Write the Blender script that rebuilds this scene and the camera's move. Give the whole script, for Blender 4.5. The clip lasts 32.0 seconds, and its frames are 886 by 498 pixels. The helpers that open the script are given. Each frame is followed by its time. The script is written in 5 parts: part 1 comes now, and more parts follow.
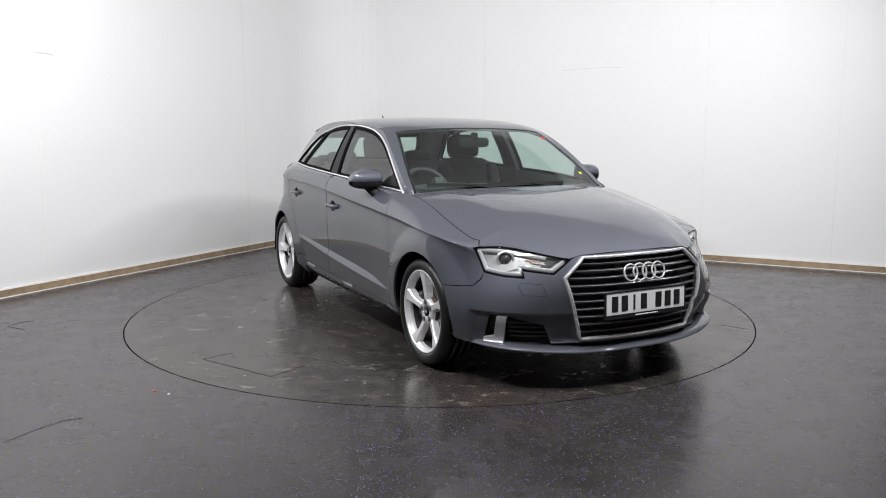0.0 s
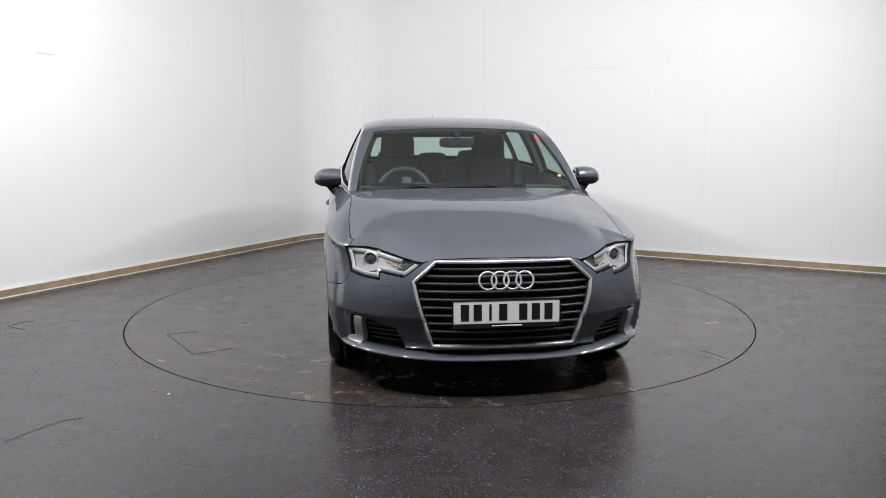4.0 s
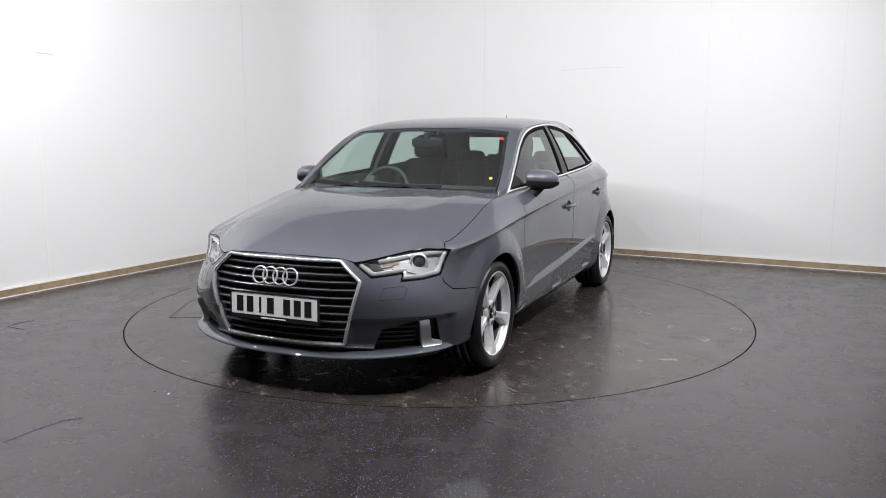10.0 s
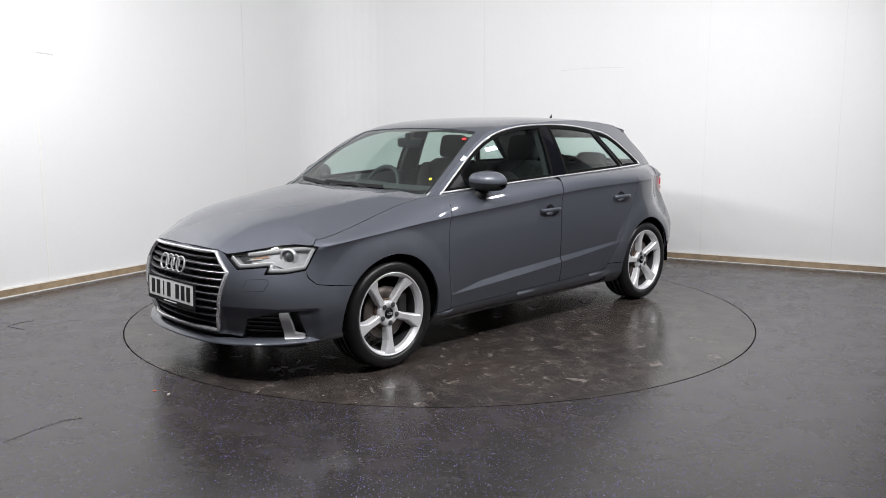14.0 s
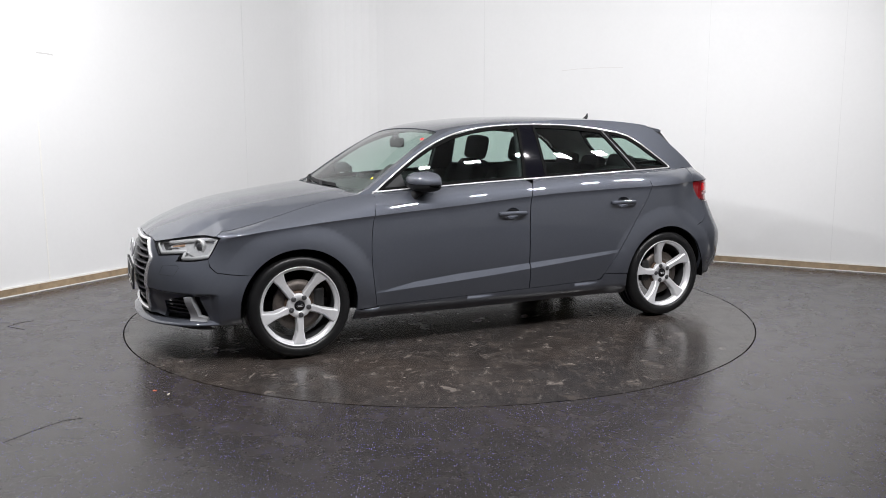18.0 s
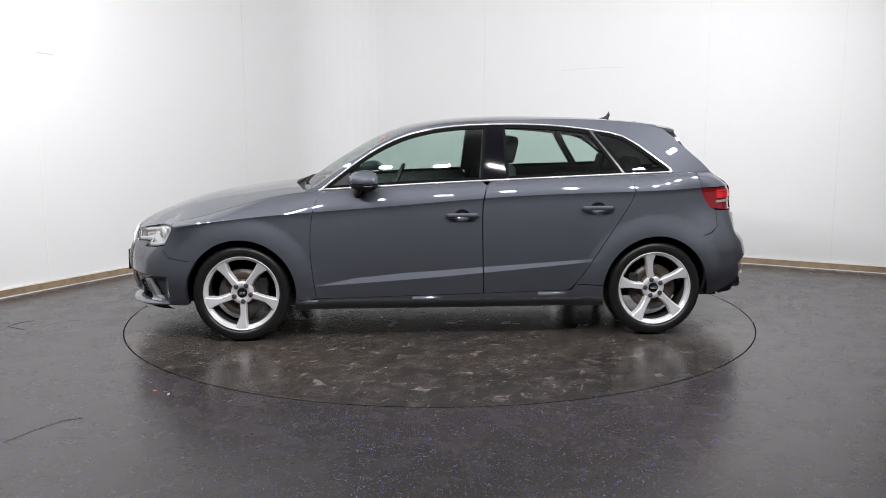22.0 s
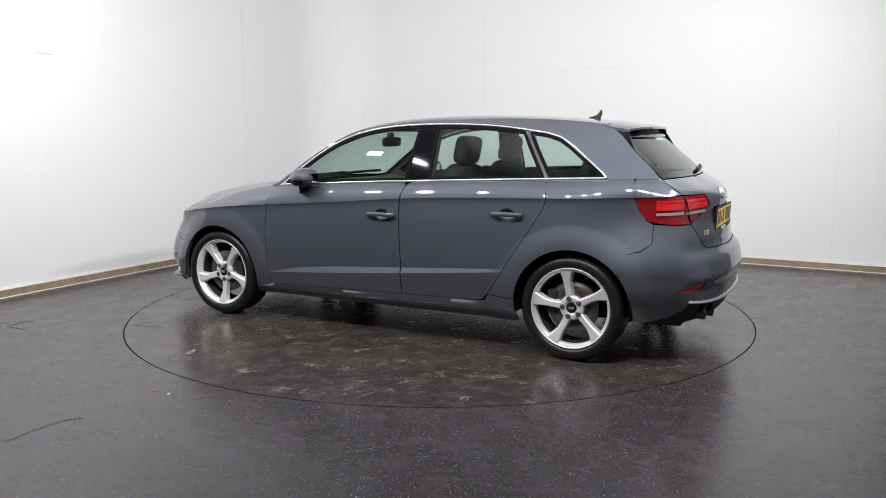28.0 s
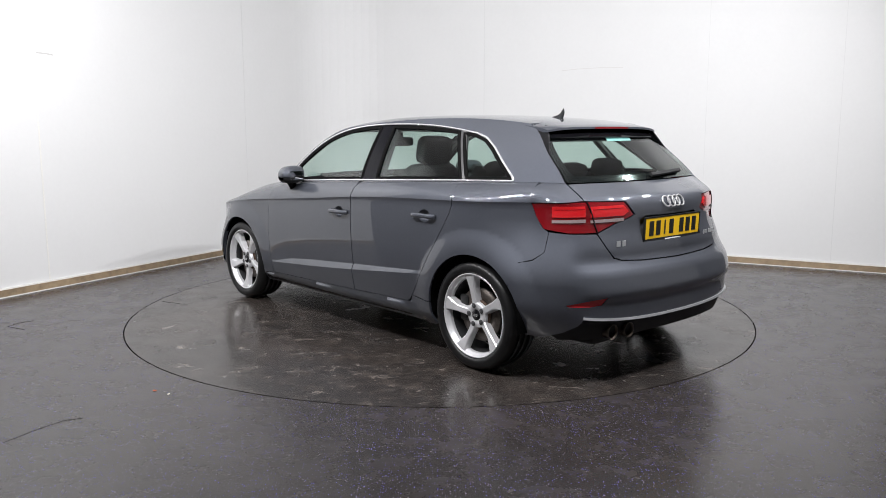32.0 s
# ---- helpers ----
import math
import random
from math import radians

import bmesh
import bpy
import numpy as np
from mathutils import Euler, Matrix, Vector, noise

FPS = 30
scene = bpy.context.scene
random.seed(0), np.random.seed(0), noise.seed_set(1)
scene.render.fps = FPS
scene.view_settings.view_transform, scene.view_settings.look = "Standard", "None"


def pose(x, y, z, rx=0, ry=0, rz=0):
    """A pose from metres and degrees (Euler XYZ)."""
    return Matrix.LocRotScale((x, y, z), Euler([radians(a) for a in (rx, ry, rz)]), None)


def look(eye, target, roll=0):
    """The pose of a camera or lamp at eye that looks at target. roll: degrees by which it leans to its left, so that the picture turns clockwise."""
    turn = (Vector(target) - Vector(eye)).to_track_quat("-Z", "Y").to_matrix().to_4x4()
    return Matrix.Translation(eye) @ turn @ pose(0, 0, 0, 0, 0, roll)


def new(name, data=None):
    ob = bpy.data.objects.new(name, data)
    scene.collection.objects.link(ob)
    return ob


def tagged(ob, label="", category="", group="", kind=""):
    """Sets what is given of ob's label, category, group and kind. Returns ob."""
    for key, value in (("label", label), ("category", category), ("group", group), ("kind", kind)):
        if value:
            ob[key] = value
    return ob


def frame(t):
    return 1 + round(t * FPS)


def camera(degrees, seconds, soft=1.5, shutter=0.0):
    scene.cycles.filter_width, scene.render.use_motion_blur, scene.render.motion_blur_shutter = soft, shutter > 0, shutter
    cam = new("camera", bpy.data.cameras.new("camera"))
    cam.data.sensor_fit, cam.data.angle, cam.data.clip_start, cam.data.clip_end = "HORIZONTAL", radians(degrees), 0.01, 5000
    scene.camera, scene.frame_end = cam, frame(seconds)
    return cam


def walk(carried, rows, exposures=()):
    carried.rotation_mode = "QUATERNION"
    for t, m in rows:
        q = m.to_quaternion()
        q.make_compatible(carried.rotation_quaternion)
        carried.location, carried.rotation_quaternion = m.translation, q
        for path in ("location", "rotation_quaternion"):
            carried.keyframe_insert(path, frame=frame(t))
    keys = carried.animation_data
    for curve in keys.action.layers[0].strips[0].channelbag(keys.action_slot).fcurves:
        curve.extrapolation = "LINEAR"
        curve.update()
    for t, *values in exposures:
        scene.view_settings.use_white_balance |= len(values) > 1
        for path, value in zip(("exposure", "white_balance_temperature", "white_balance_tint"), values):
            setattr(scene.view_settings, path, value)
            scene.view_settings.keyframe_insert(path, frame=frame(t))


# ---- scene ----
# ---------------- camera ----------------
cam = camera(58.1, 32.0, soft=0.5)
EYE = (0.0, -5.918, 1.318)
TILT, TURN = radians(8.44), radians(0.22)
AIM = (math.sin(TURN) * math.cos(TILT), -5.918 + math.cos(TURN) * math.cos(TILT), 1.318 - math.sin(TILT))
walk(cam, [(0.0, look(EYE, AIM, -0.09)), (32.0, look(EYE, AIM, -0.09))])

# ---------------- light ----------------
ROOM_TURN = math.atan2(-0.479, 0.878)
E1, E2 = Vector((0.878, -0.479, 0)), Vector((-0.479, -0.878, 0))
CORNER = Vector((-1.33, 4.33, 0))
ROOM_A, ROOM_B, ROOM_H = 9.4, 10.8, 3.9
scene.view_settings.exposure = -0.45

def room(a, b, z=0.0):
    """A point of the room: a metres along the long back wall, b metres along the side wall from the corner."""
    return CORNER + E1 * a + E2 * b + Vector((0, 0, z))

# a half ring of small floodlights hangs over the near side of the turntable
LAMP_Z, RING_R, RING_N = 3.1, 3.2, 13
LAMPS = [radians(190 + 164 * i / (RING_N - 1)) for i in range(RING_N)]
LAMP_AIM = (-0.1, 1.0, 0.2)
for turn in LAMPS:
    lamp = bpy.data.lights.new("flood_lamp", "AREA")
    lamp.shape, lamp.size, lamp.size_y, lamp.color = "RECTANGLE", 0.20, 0.10, (0.985, 0.98, 1.0)
    lamp.energy = 43.0
    ob = new("flood_lamp", lamp)
    ob.matrix_world = look((RING_R * math.cos(turn), RING_R * math.sin(turn), LAMP_Z), LAMP_AIM)
world = bpy.data.worlds.new("world")
world.use_nodes = True
world.node_tree.nodes["Background"].inputs[0].default_value = (0.02, 0.02, 0.02, 1)
scene.world = world

# ---------------- materials ----------------
def mat(name, color, rough=0.5, metal=0.0, coat=0.0, grain=0.0, scale=40.0, bump=0.0, spec=0.5, emit=None, emit_strength=0.0, rough_var=0.0):
    m = bpy.data.materials.new(name)
    m.use_nodes = True
    nt = m.node_tree
    b = nt.nodes["Principled BSDF"]
    b.inputs["Base Color"].default_value = (*color, 1)
    b.inputs["Roughness"].default_value = rough
    b.inputs["Metallic"].default_value = metal
    b.inputs["Coat Weight"].default_value = coat
    b.inputs["Coat Roughness"].default_value = 0.03
    b.inputs["Specular IOR Level"].default_value = spec
    if emit:
        b.inputs["Emission Color"].default_value = (*emit, 1)
        b.inputs["Emission Strength"].default_value = emit_strength
    if grain or bump or rough_var:
        tc = nt.nodes.new("ShaderNodeTexCoord")
        n1 = nt.nodes.new("ShaderNodeTexNoise")
        n1.inputs["Scale"].default_value, n1.inputs["Detail"].default_value = scale, 6
        n2 = nt.nodes.new("ShaderNodeTexNoise")
        n2.inputs["Scale"].default_value, n2.inputs["Detail"].default_value = scale / 14, 4
        nt.links.new(tc.outputs["Object"], n1.inputs["Vector"])
        nt.links.new(tc.outputs["Object"], n2.inputs["Vector"])
        add = nt.nodes.new("ShaderNodeMath")
        add.operation = "ADD"
        nt.links.new(n1.outputs["Fac"], add.inputs[0])
        nt.links.new(n2.outputs["Fac"], add.inputs[1])
        if grain:
            r = nt.nodes.new("ShaderNodeMapRange")
            r.inputs["From Min"].default_value, r.inputs["From Max"].default_value = 0.6, 1.4
            r.inputs["To Min"].default_value, r.inputs["To Max"].default_value = 1 - grain, 1 + grain
            nt.links.new(add.outputs[0], r.inputs["Value"])
            mix = nt.nodes.new("ShaderNodeMix")
            mix.data_type, mix.blend_type = "RGBA", "MULTIPLY"
            mix.inputs["Factor"].default_value = 1.0
            mix.inputs["A"].default_value = (*color, 1)
            nt.links.new(r.outputs[0], mix.inputs["B"])
            nt.links.new(mix.outputs["Result"], b.inputs["Base Color"])
        if rough_var:
            r2 = nt.nodes.new("ShaderNodeMapRange")
            r2.inputs["From Min"].default_value, r2.inputs["From Max"].default_value = 0.3, 0.7
            r2.inputs["To Min"].default_value, r2.inputs["To Max"].default_value = rough - rough_var, rough + rough_var
            nt.links.new(n2.outputs["Fac"], r2.inputs["Value"])
            nt.links.new(r2.outputs[0], b.inputs["Roughness"])
        if bump:
            bp = nt.nodes.new("ShaderNodeBump")
            bp.inputs["Strength"].default_value, bp.inputs["Distance"].default_value = bump, 0.002
            nt.links.new(n1.outputs["Fac"], bp.inputs["Height"])
            nt.links.new(bp.outputs[0], b.inputs["Normal"])
    return m


def glass(name, tint, ior=1.5):
    """Clear sheet glass: light goes straight through the tinted pane and is mirrored by its polish."""
    m = bpy.data.materials.new(name)
    m.use_nodes = True
    nt = m.node_tree
    nt.nodes.clear()
    out = nt.nodes.new("ShaderNodeOutputMaterial")
    clear, gloss, mix, fr, pw, sc = (nt.nodes.new("ShaderNode" + k) for k in ("BsdfTransparent", "BsdfGlossy", "MixShader", "LayerWeight", "Math", "MapRange"))
    clear.inputs["Color"].default_value = (*tint, 1)
    gloss.inputs["Roughness"].default_value = 0.01
    fr.inputs["Blend"].default_value = 0.5
    pw.operation = "POWER"
    pw.inputs[1].default_value = 5.0
    sc.inputs["To Min"].default_value, sc.inputs["To Max"].default_value = 3.4 * ((ior - 1) / (ior + 1)) ** 2, 0.95
    nt.links.new(fr.outputs["Facing"], pw.inputs[0])
    nt.links.new(pw.outputs[0], sc.inputs["Value"])
    nt.links.new(sc.outputs[0], mix.inputs[0])
    nt.links.new(clear.outputs[0], mix.inputs[1])
    nt.links.new(gloss.outputs[0], mix.inputs[2])
    nt.links.new(mix.outputs[0], out.inputs["Surface"])
    return m


PAINT = mat("grey_paint", (0.071, 0.077, 0.094), 0.60, 0.58, spec=0.3, coat=1.0, grain=0.05, scale=900)
PAINT.node_tree.nodes["Principled BSDF"].inputs["Coat IOR"].default_value = 1.7
PAINT.node_tree.nodes["Principled BSDF"].inputs["Coat Roughness"].default_value = 0.015
BLACK = mat("black_plastic", (0.009, 0.009, 0.010), 0.55, spec=0.3, grain=0.2, scale=300, bump=0.1)
GLOSSBLACK = mat("gloss_black", (0.004, 0.004, 0.005), 0.10)
DARK = mat("dark_inside", (0.022, 0.022, 0.023), 0.8, grain=0.2, scale=60)
CHROME = mat("chrome", (0.88, 0.88, 0.89), 0.15, 0.75)
SATIN = mat("satin_silver", (0.45, 0.455, 0.47), 0.30, 0.45, grain=0.04, scale=200)
ALLOY = mat("silver_alloy", (0.71, 0.71, 0.725), 0.34, 0.45, coat=0.4, grain=0.05, scale=120)
RUBBER = mat("tyre_rubber", (0.010, 0.010, 0.0105), 0.36, spec=0.30, grain=0.25, scale=120, bump=0.15)
DISC = mat("brake_disc_steel", (0.10, 0.085, 0.075), 0.45, 0.6, grain=0.3, scale=80)
CLOTH = mat("black_cloth", (0.024, 0.0245, 0.026), 0.9, grain=0.3, scale=500, bump=0.3)
TRIM = mat("dashboard_plastic", (0.045, 0.046, 0.048), 0.6, grain=0.2, scale=400, bump=0.2)
LINING = mat("grey_headlining", (0.32, 0.32, 0.31), 0.9, grain=0.1, scale=300)
PLATE_W = mat("plate_white", (0.78, 0.78, 0.77), 0.35, grain=0.03, scale=90)
PLATE_Y = mat("plate_yellow", (0.82, 0.50, 0.012), 0.35, grain=0.03, scale=90)
INK = mat("plate_black", (0.01, 0.01, 0.01), 0.4)
EMBLEM = mat("bright_emblem", (0.72, 0.72, 0.73), 0.14, 0.6)
RED = mat("red_lens", (0.55, 0.012, 0.016), 0.12, coat=1.0, grain=0.1, scale=60)
REDDARK = mat("dark_red_lens", (0.16, 0.004, 0.007), 0.12, coat=1.0)
LAMPSILVER = mat("lamp_reflector", (0.62, 0.62, 0.63), 0.22, 0.5, grain=0.1, scale=40)
LAMPGREY = mat("lamp_chrome", (0.56, 0.56, 0.57), 0.24, 0.35, grain=0.15, scale=50)
ALLOYDARK = mat("dark_barrel", (0.045, 0.045, 0.047), 0.45, 0.5, grain=0.1, scale=60)
AMBER = mat("amber_lens", (0.34, 0.22, 0.15), 0.2, coat=0.5)
WINDOW = glass("window_glass", (0.76, 0.885, 0.835))
LENS = glass("lamp_lens", (0.97, 0.98, 0.98))
REDSTICK = mat("red_sticker", (0.8, 0.03, 0.03), 0.5)
YELSTICK = mat("yellow_sticker", (0.85, 0.75, 0.05), 0.5)
GREYWALL = mat("grey_wall", (0.13, 0.13, 0.135), 0.6, grain=0.02, scale=30, bump=0.06)
WALLPAINT = mat("white_wall_paint", (0.74, 0.74, 0.738), 0.6, grain=0.015, scale=30, bump=0.06)
CEILPAINT = mat("ceiling_paint", (0.46, 0.46, 0.465), 0.8, grain=0.03, scale=20)
WOOD = mat("raw_pine", (0.29, 0.215, 0.135), 0.6, grain=0.5, scale=16, bump=0.2)
CAULK = mat("white_caulk", (0.78, 0.77, 0.74), 0.6, grain=0.08, scale=60)
CRACK = mat("dark_seam", (0.03, 0.028, 0.026), 0.8, grain=0.2, scale=60)
LAMPBLACK = mat("lamp_housing", (0.05, 0.05, 0.05), 0.5, grain=0.03, scale=60)
SEAMGREY = mat("wall_joint", (0.695, 0.695, 0.693), 0.7, grain=0.05, scale=40)


def floor_material(name, dirt, fleck, grime):
    """Dark speckled vinyl, worn and dusty."""
    m = bpy.data.materials.new(name)
    m.use_nodes = True
    nt = m.node_tree
    L = nt.links.new
    b = nt.nodes["Principled BSDF"]
    tc = nt.nodes.new("ShaderNodeTexCoord")

    def noise_tex(scale, detail=6, stretch=None, rough=0.6):
        n = nt.nodes.new("ShaderNodeTexNoise")
        n.inputs["Scale"].default_value, n.inputs["Detail"].default_value, n.inputs["Roughness"].default_value = scale, detail, rough
        if stretch:
            mp = nt.nodes.new("ShaderNodeMapping")
            mp.inputs["Scale"].default_value = stretch
            L(tc.outputs["Object"], mp.inputs["Vector"])
            L(mp.outputs[0], n.inputs["Vector"])
        else:
            L(tc.outputs["Object"], n.inputs["Vector"])
        return n

    def ramp(src, lo, hi, a, c):
        r = nt.nodes.new("ShaderNodeMapRange")
        r.inputs["From Min"].default_value, r.inputs["From Max"].default_value = lo, hi
        r.inputs["To Min"].default_value, r.inputs["To Max"].default_value = a, c
        L(src, r.inputs["Value"])
        return r.outputs[0]

    def mix(fac, a, c):
        x = nt.nodes.new("ShaderNodeMix")
        x.data_type = "RGBA"
        if isinstance(fac, float):
            x.inputs["Factor"].default_value = fac
        else:
            L(fac, x.inputs["Factor"])
        for key, v in (("A", a), ("B", c)):
            if isinstance(v, tuple):
                x.inputs[key].default_value = (*v, 1)
            else:
                L(v, x.inputs[key])
        return x.outputs["Result"]

    big, mid, fine = noise_tex(0.9), noise_tex(5, 8), noise_tex(60, 4)
    scuff = noise_tex(3.0, 8, (1.0, 5.0, 1.0), 0.7)
    base = mix(ramp(fine.outputs["Fac"], 0.35, 0.65, 0, 1), (0.0255, 0.0222, 0.0212), (0.042, 0.0365, 0.0350))
    mottle = noise_tex(22.0, 6, None, 0.7)
    base = mix(ramp(mottle.outputs["Fac"], 0.40, 0.66, 0.55, 0), base, (0.018, 0.016, 0.0155))
    base = mix(ramp(mottle.outputs["Fac"], 0.52, 0.72, 0, 0.6), base, (0.066, 0.057, 0.053))
    base = mix(ramp(big.outputs["Fac"], 0.35, 0.75, 0, dirt), base, (0.040, 0.031, 0.026))
    base = mix(ramp(mid.outputs["Fac"], 0.45, 0.80, 0, dirt * 0.6), base, (0.055, 0.050, 0.046))
    base = mix(ramp(scuff.outputs["Fac"], 0.58, 0.80, 0, dirt * 0.6), base, (0.060, 0.056, 0.053))
    speck = noise_tex(34.0, 5, (1.0, 1.3, 1.0), 0.75)
    base = mix(ramp(speck.outputs["Fac"], 0.67, 0.76, 0, dirt * 0.9), base, (0.24, 0.23, 0.22))
    worn = noise_tex(8.0, 10, None, 0.75)
    worn.inputs["Distortion"].default_value = 0.25
    base = mix(ramp(big.outputs["Fac"], 0.35, 0.62, grime * 0.55, 0), base, (0.014, 0.013, 0.013))
    base = mix(ramp(worn.outputs["Fac"], 0.50, 0.66, 0, grime * 0.60), base, (0.090, 0.074, 0.063))
    for turn, k in ((25, 0.55), (-50, 0.45)):
        rub = noise_tex(7.0, 9, (1.0, 5.5, 1.0), 0.7)
        rub.inputs["Vector"].links[0].from_node.inputs["Rotation"].default_value = (0, 0, radians(turn))
        base = mix(ramp(rub.outputs["Fac"], 0.58, 0.70, 0, grime * k), base, (0.165, 0.142, 0.125))
    patch = noise_tex(6.5, 10, (1.0, 1.4, 1.0), 0.74)
    patch.inputs["Distortion"].default_value = 0.6
    base = mix(ramp(patch.outputs["Fac"], 0.57, 0.66, 0, grime * 0.8), base, (0.165, 0.143, 0.127))
    flake = noise_tex(38.0, 4, (1.0, 0.7, 1.0), 0.6)
    base = mix(ramp(flake.outputs["Fac"], 0.66, 0.72, 0, grime * 0.9), base, (0.26, 0.24, 0.22))
    vor = nt.nodes.new("ShaderNodeTexVoronoi")
    vor.inputs["Scale"].default_value = 105
    L(tc.outputs["Object"], vor.inputs["Vector"])
    pick = nt.nodes.new("ShaderNodeSeparateColor")
    L(vor.outputs["Color"], pick.inputs[0])
    near = ramp(vor.outputs["Distance"], 0.17, 0.28, 1, 0)
    rare = ramp(pick.outputs[0], 0.56, 0.60, 0, fleck)
    both = nt.nodes.new("ShaderNodeMath")
    both.operation = "MULTIPLY"
    L(near, both.inputs[0])
    L(rare, both.inputs[1])
    tint = mix(ramp(pick.outputs[1], 0.45, 0.55, 0, 1), (0.14, 0.13, 0.55), (0.25, 0.23, 0.33))
    base = mix(both.outputs[0], base, tint)
    L(base, b.inputs["Base Color"])
    L(ramp(mid.outputs["Fac"], 0.3, 0.7, 0.20 - 0.02 * grime, 0.32 - 0.02 * grime), b.inputs["Roughness"])
    b.inputs["Specular IOR Level"].default_value = 0.45
    bp = nt.nodes.new("ShaderNodeBump")
    bp.inputs["Strength"].default_value, bp.inputs["Distance"].default_value = 0.12, 0.002
    L(fine.outputs["Fac"], bp.inputs["Height"])
    L(bp.outputs[0], b.inputs["Normal"])
    return m


FLOOR = floor_material("speckled_vinyl", 0.45, 1.0, 0.0)
TABLE = floor_material("dusty_vinyl", 0.9, 0.0, 1.0)

# ---------------- mesh helpers ----------------
def mesh_of(name, verts, faces, smooth=True, normals=None):
    me = bpy.data.meshes.new(name)
    me.from_pydata([tuple(map(float, v)) for v in verts], [], [tuple(map(int, f)) for f in faces])
    me.update()
    me.polygons.foreach_set("use_smooth", [smooth] * len(me.polygons))
    if normals is not None:
        me.normals_split_custom_set_from_vertices([tuple(map(float, n)) for n in normals])
    return me


def part(name, data, material, parent=None, label=""):
    if isinstance(data, bmesh.types.BMesh):
        me = bpy.data.meshes.new(name)
        data.to_mesh(me)
        data.free()
        data = me
    data.materials.append(material)
    ob = new(name, data)
    if parent is not None:
        ob.parent = parent
    return tagged(ob, label) if label else ob


def box_bm(bm, center, size, rot=None, bevel=0.0):
    m = Matrix.Translation(center) @ (rot.to_4x4() if rot is not None else Matrix.Identity(4)) @ Matrix.Diagonal((*size, 1))
    r = bmesh.ops.create_cube(bm, size=1.0, matrix=m)
    if bevel:
        edges = list({e for v in r["verts"] for e in v.link_edges})
        bmesh.ops.bevel(bm, geom=edges, offset=bevel, segments=2, affect="EDGES", profile=0.6)
    return bm


def box(center, size, rot=None, bevel=0.0):
    return box_bm(bmesh.new(), center, size, rot, bevel)


def sweep(path, section, closed=False, up=None, smooth=True, name="sweep"):
    """A section (points across, along the surface's normal) carried along a path of points with normals."""
    P = np.array(path, float)
    n = len(P)
    T = np.roll(P, -1, 0) - np.roll(P, 1, 0) if closed else np.gradient(P, axis=0)
    T /= np.linalg.norm(T, axis=1)[:, None] + 1e-12
    U = np.array(up, float)
    if U.ndim == 1:
        U = np.repeat(U[None], n, 0)
    A = np.cross(T, U)
    A /= np.linalg.norm(A, axis=1)[:, None] + 1e-12
    U = np.cross(A, T)
    k = len(section)
    V = np.concatenate([(P + A * a + U * b)[:, None] for a, b in section], 1).reshape(-1, 3)
    F = []
    for i in range(n if closed else n - 1):
        j = (i + 1) % n
        for c in range(k):
            d = (c + 1) % k
            F.append((i * k + c, i * k + d, j * k + d, j * k + c))
    if not closed:
        F.append(tuple(range(k))[::-1])
        F.append(tuple((n - 1) * k + c for c in range(k)))
    me = mesh_of(name, V, F, smooth)
    fix_normals(me)
    return me


def fix_normals(me):
    bm = bmesh.new()
    bm.from_mesh(me)
    bmesh.ops.recalc_face_normals(bm, faces=bm.faces)
    bm.to_mesh(me)
    bm.free()
    return me


def round_section(r, n=8, sx=1.0, sy=1.0):
    return [(r * sx * math.cos(2 * math.pi * i / n), r * sy * math.sin(2 * math.pi * i / n)) for i in range(n)]


def lathe(profile, n=48, axis="y", closed=False, name="lathe"):
    """Turns a profile of (radius, along) about an axis."""
    k = len(profile)
    V, F = [], []
    for i in range(n):
        c, s = math.cos(2 * math.pi * i / n), math.sin(2 * math.pi * i / n)
        for r, a in profile:
            V.append((r * c, a, r * s) if axis == "y" else (r * c, r * s, a) if axis == "z" else (a, r * c, r * s))
    for i in range(n):
        j = (i + 1) % n
        for c in range(k if closed else k - 1):
            d = (c + 1) % k
            F.append((i * k + c, i * k + d, j * k + d, j * k + c))
    return fix_normals(mesh_of(name, V, F))


class Spline:
    """Natural cubic spline through knots (t, v)."""
    def __init__(self, knots):
        k = sorted(knots)
        self.x, self.y = np.array([a for a, _ in k], float), np.array([b for _, b in k], float)
        n, h = len(k), np.diff([a for a, _ in k])
        A, r = np.eye(n), np.zeros(n)
        for i in range(1, n - 1):
            A[i, i - 1], A[i, i], A[i, i + 1] = h[i - 1], 2 * (h[i - 1] + h[i]), h[i]
            r[i] = 6 * ((self.y[i + 1] - self.y[i]) / h[i] - (self.y[i] - self.y[i - 1]) / h[i - 1])
        self.m = np.linalg.solve(A, r)

    def __call__(self, t):
        t = np.asarray(t, float)
        i = np.clip(np.searchsorted(self.x, t) - 1, 0, len(self.x) - 2)
        h, a = self.x[i + 1] - self.x[i], t - self.x[i]
        m0, m1 = self.m[i], self.m[i + 1]
        s = (self.y[i + 1] - self.y[i]) / h - h * (2 * m0 + m1) / 6
        inner = self.y[i] + s * a + m0 * a * a / 2 + (m1 - m0) * a ** 3 / (6 * h)
        e0 = (self.y[1] - self.y[0]) / (self.x[1] - self.x[0]) - (self.x[1] - self.x[0]) * (2 * self.m[0] + self.m[1]) / 6
        hl = self.x[-1] - self.x[-2]
        e1 = (self.y[-1] - self.y[-2]) / hl + hl * (self.m[-2] + 2 * self.m[-1]) / 6
        return np.where(t < self.x[0], self.y[0] + e0 * (t - self.x[0]), np.where(t > self.x[-1], self.y[-1] + e1 * (t - self.x[-1]), inner))


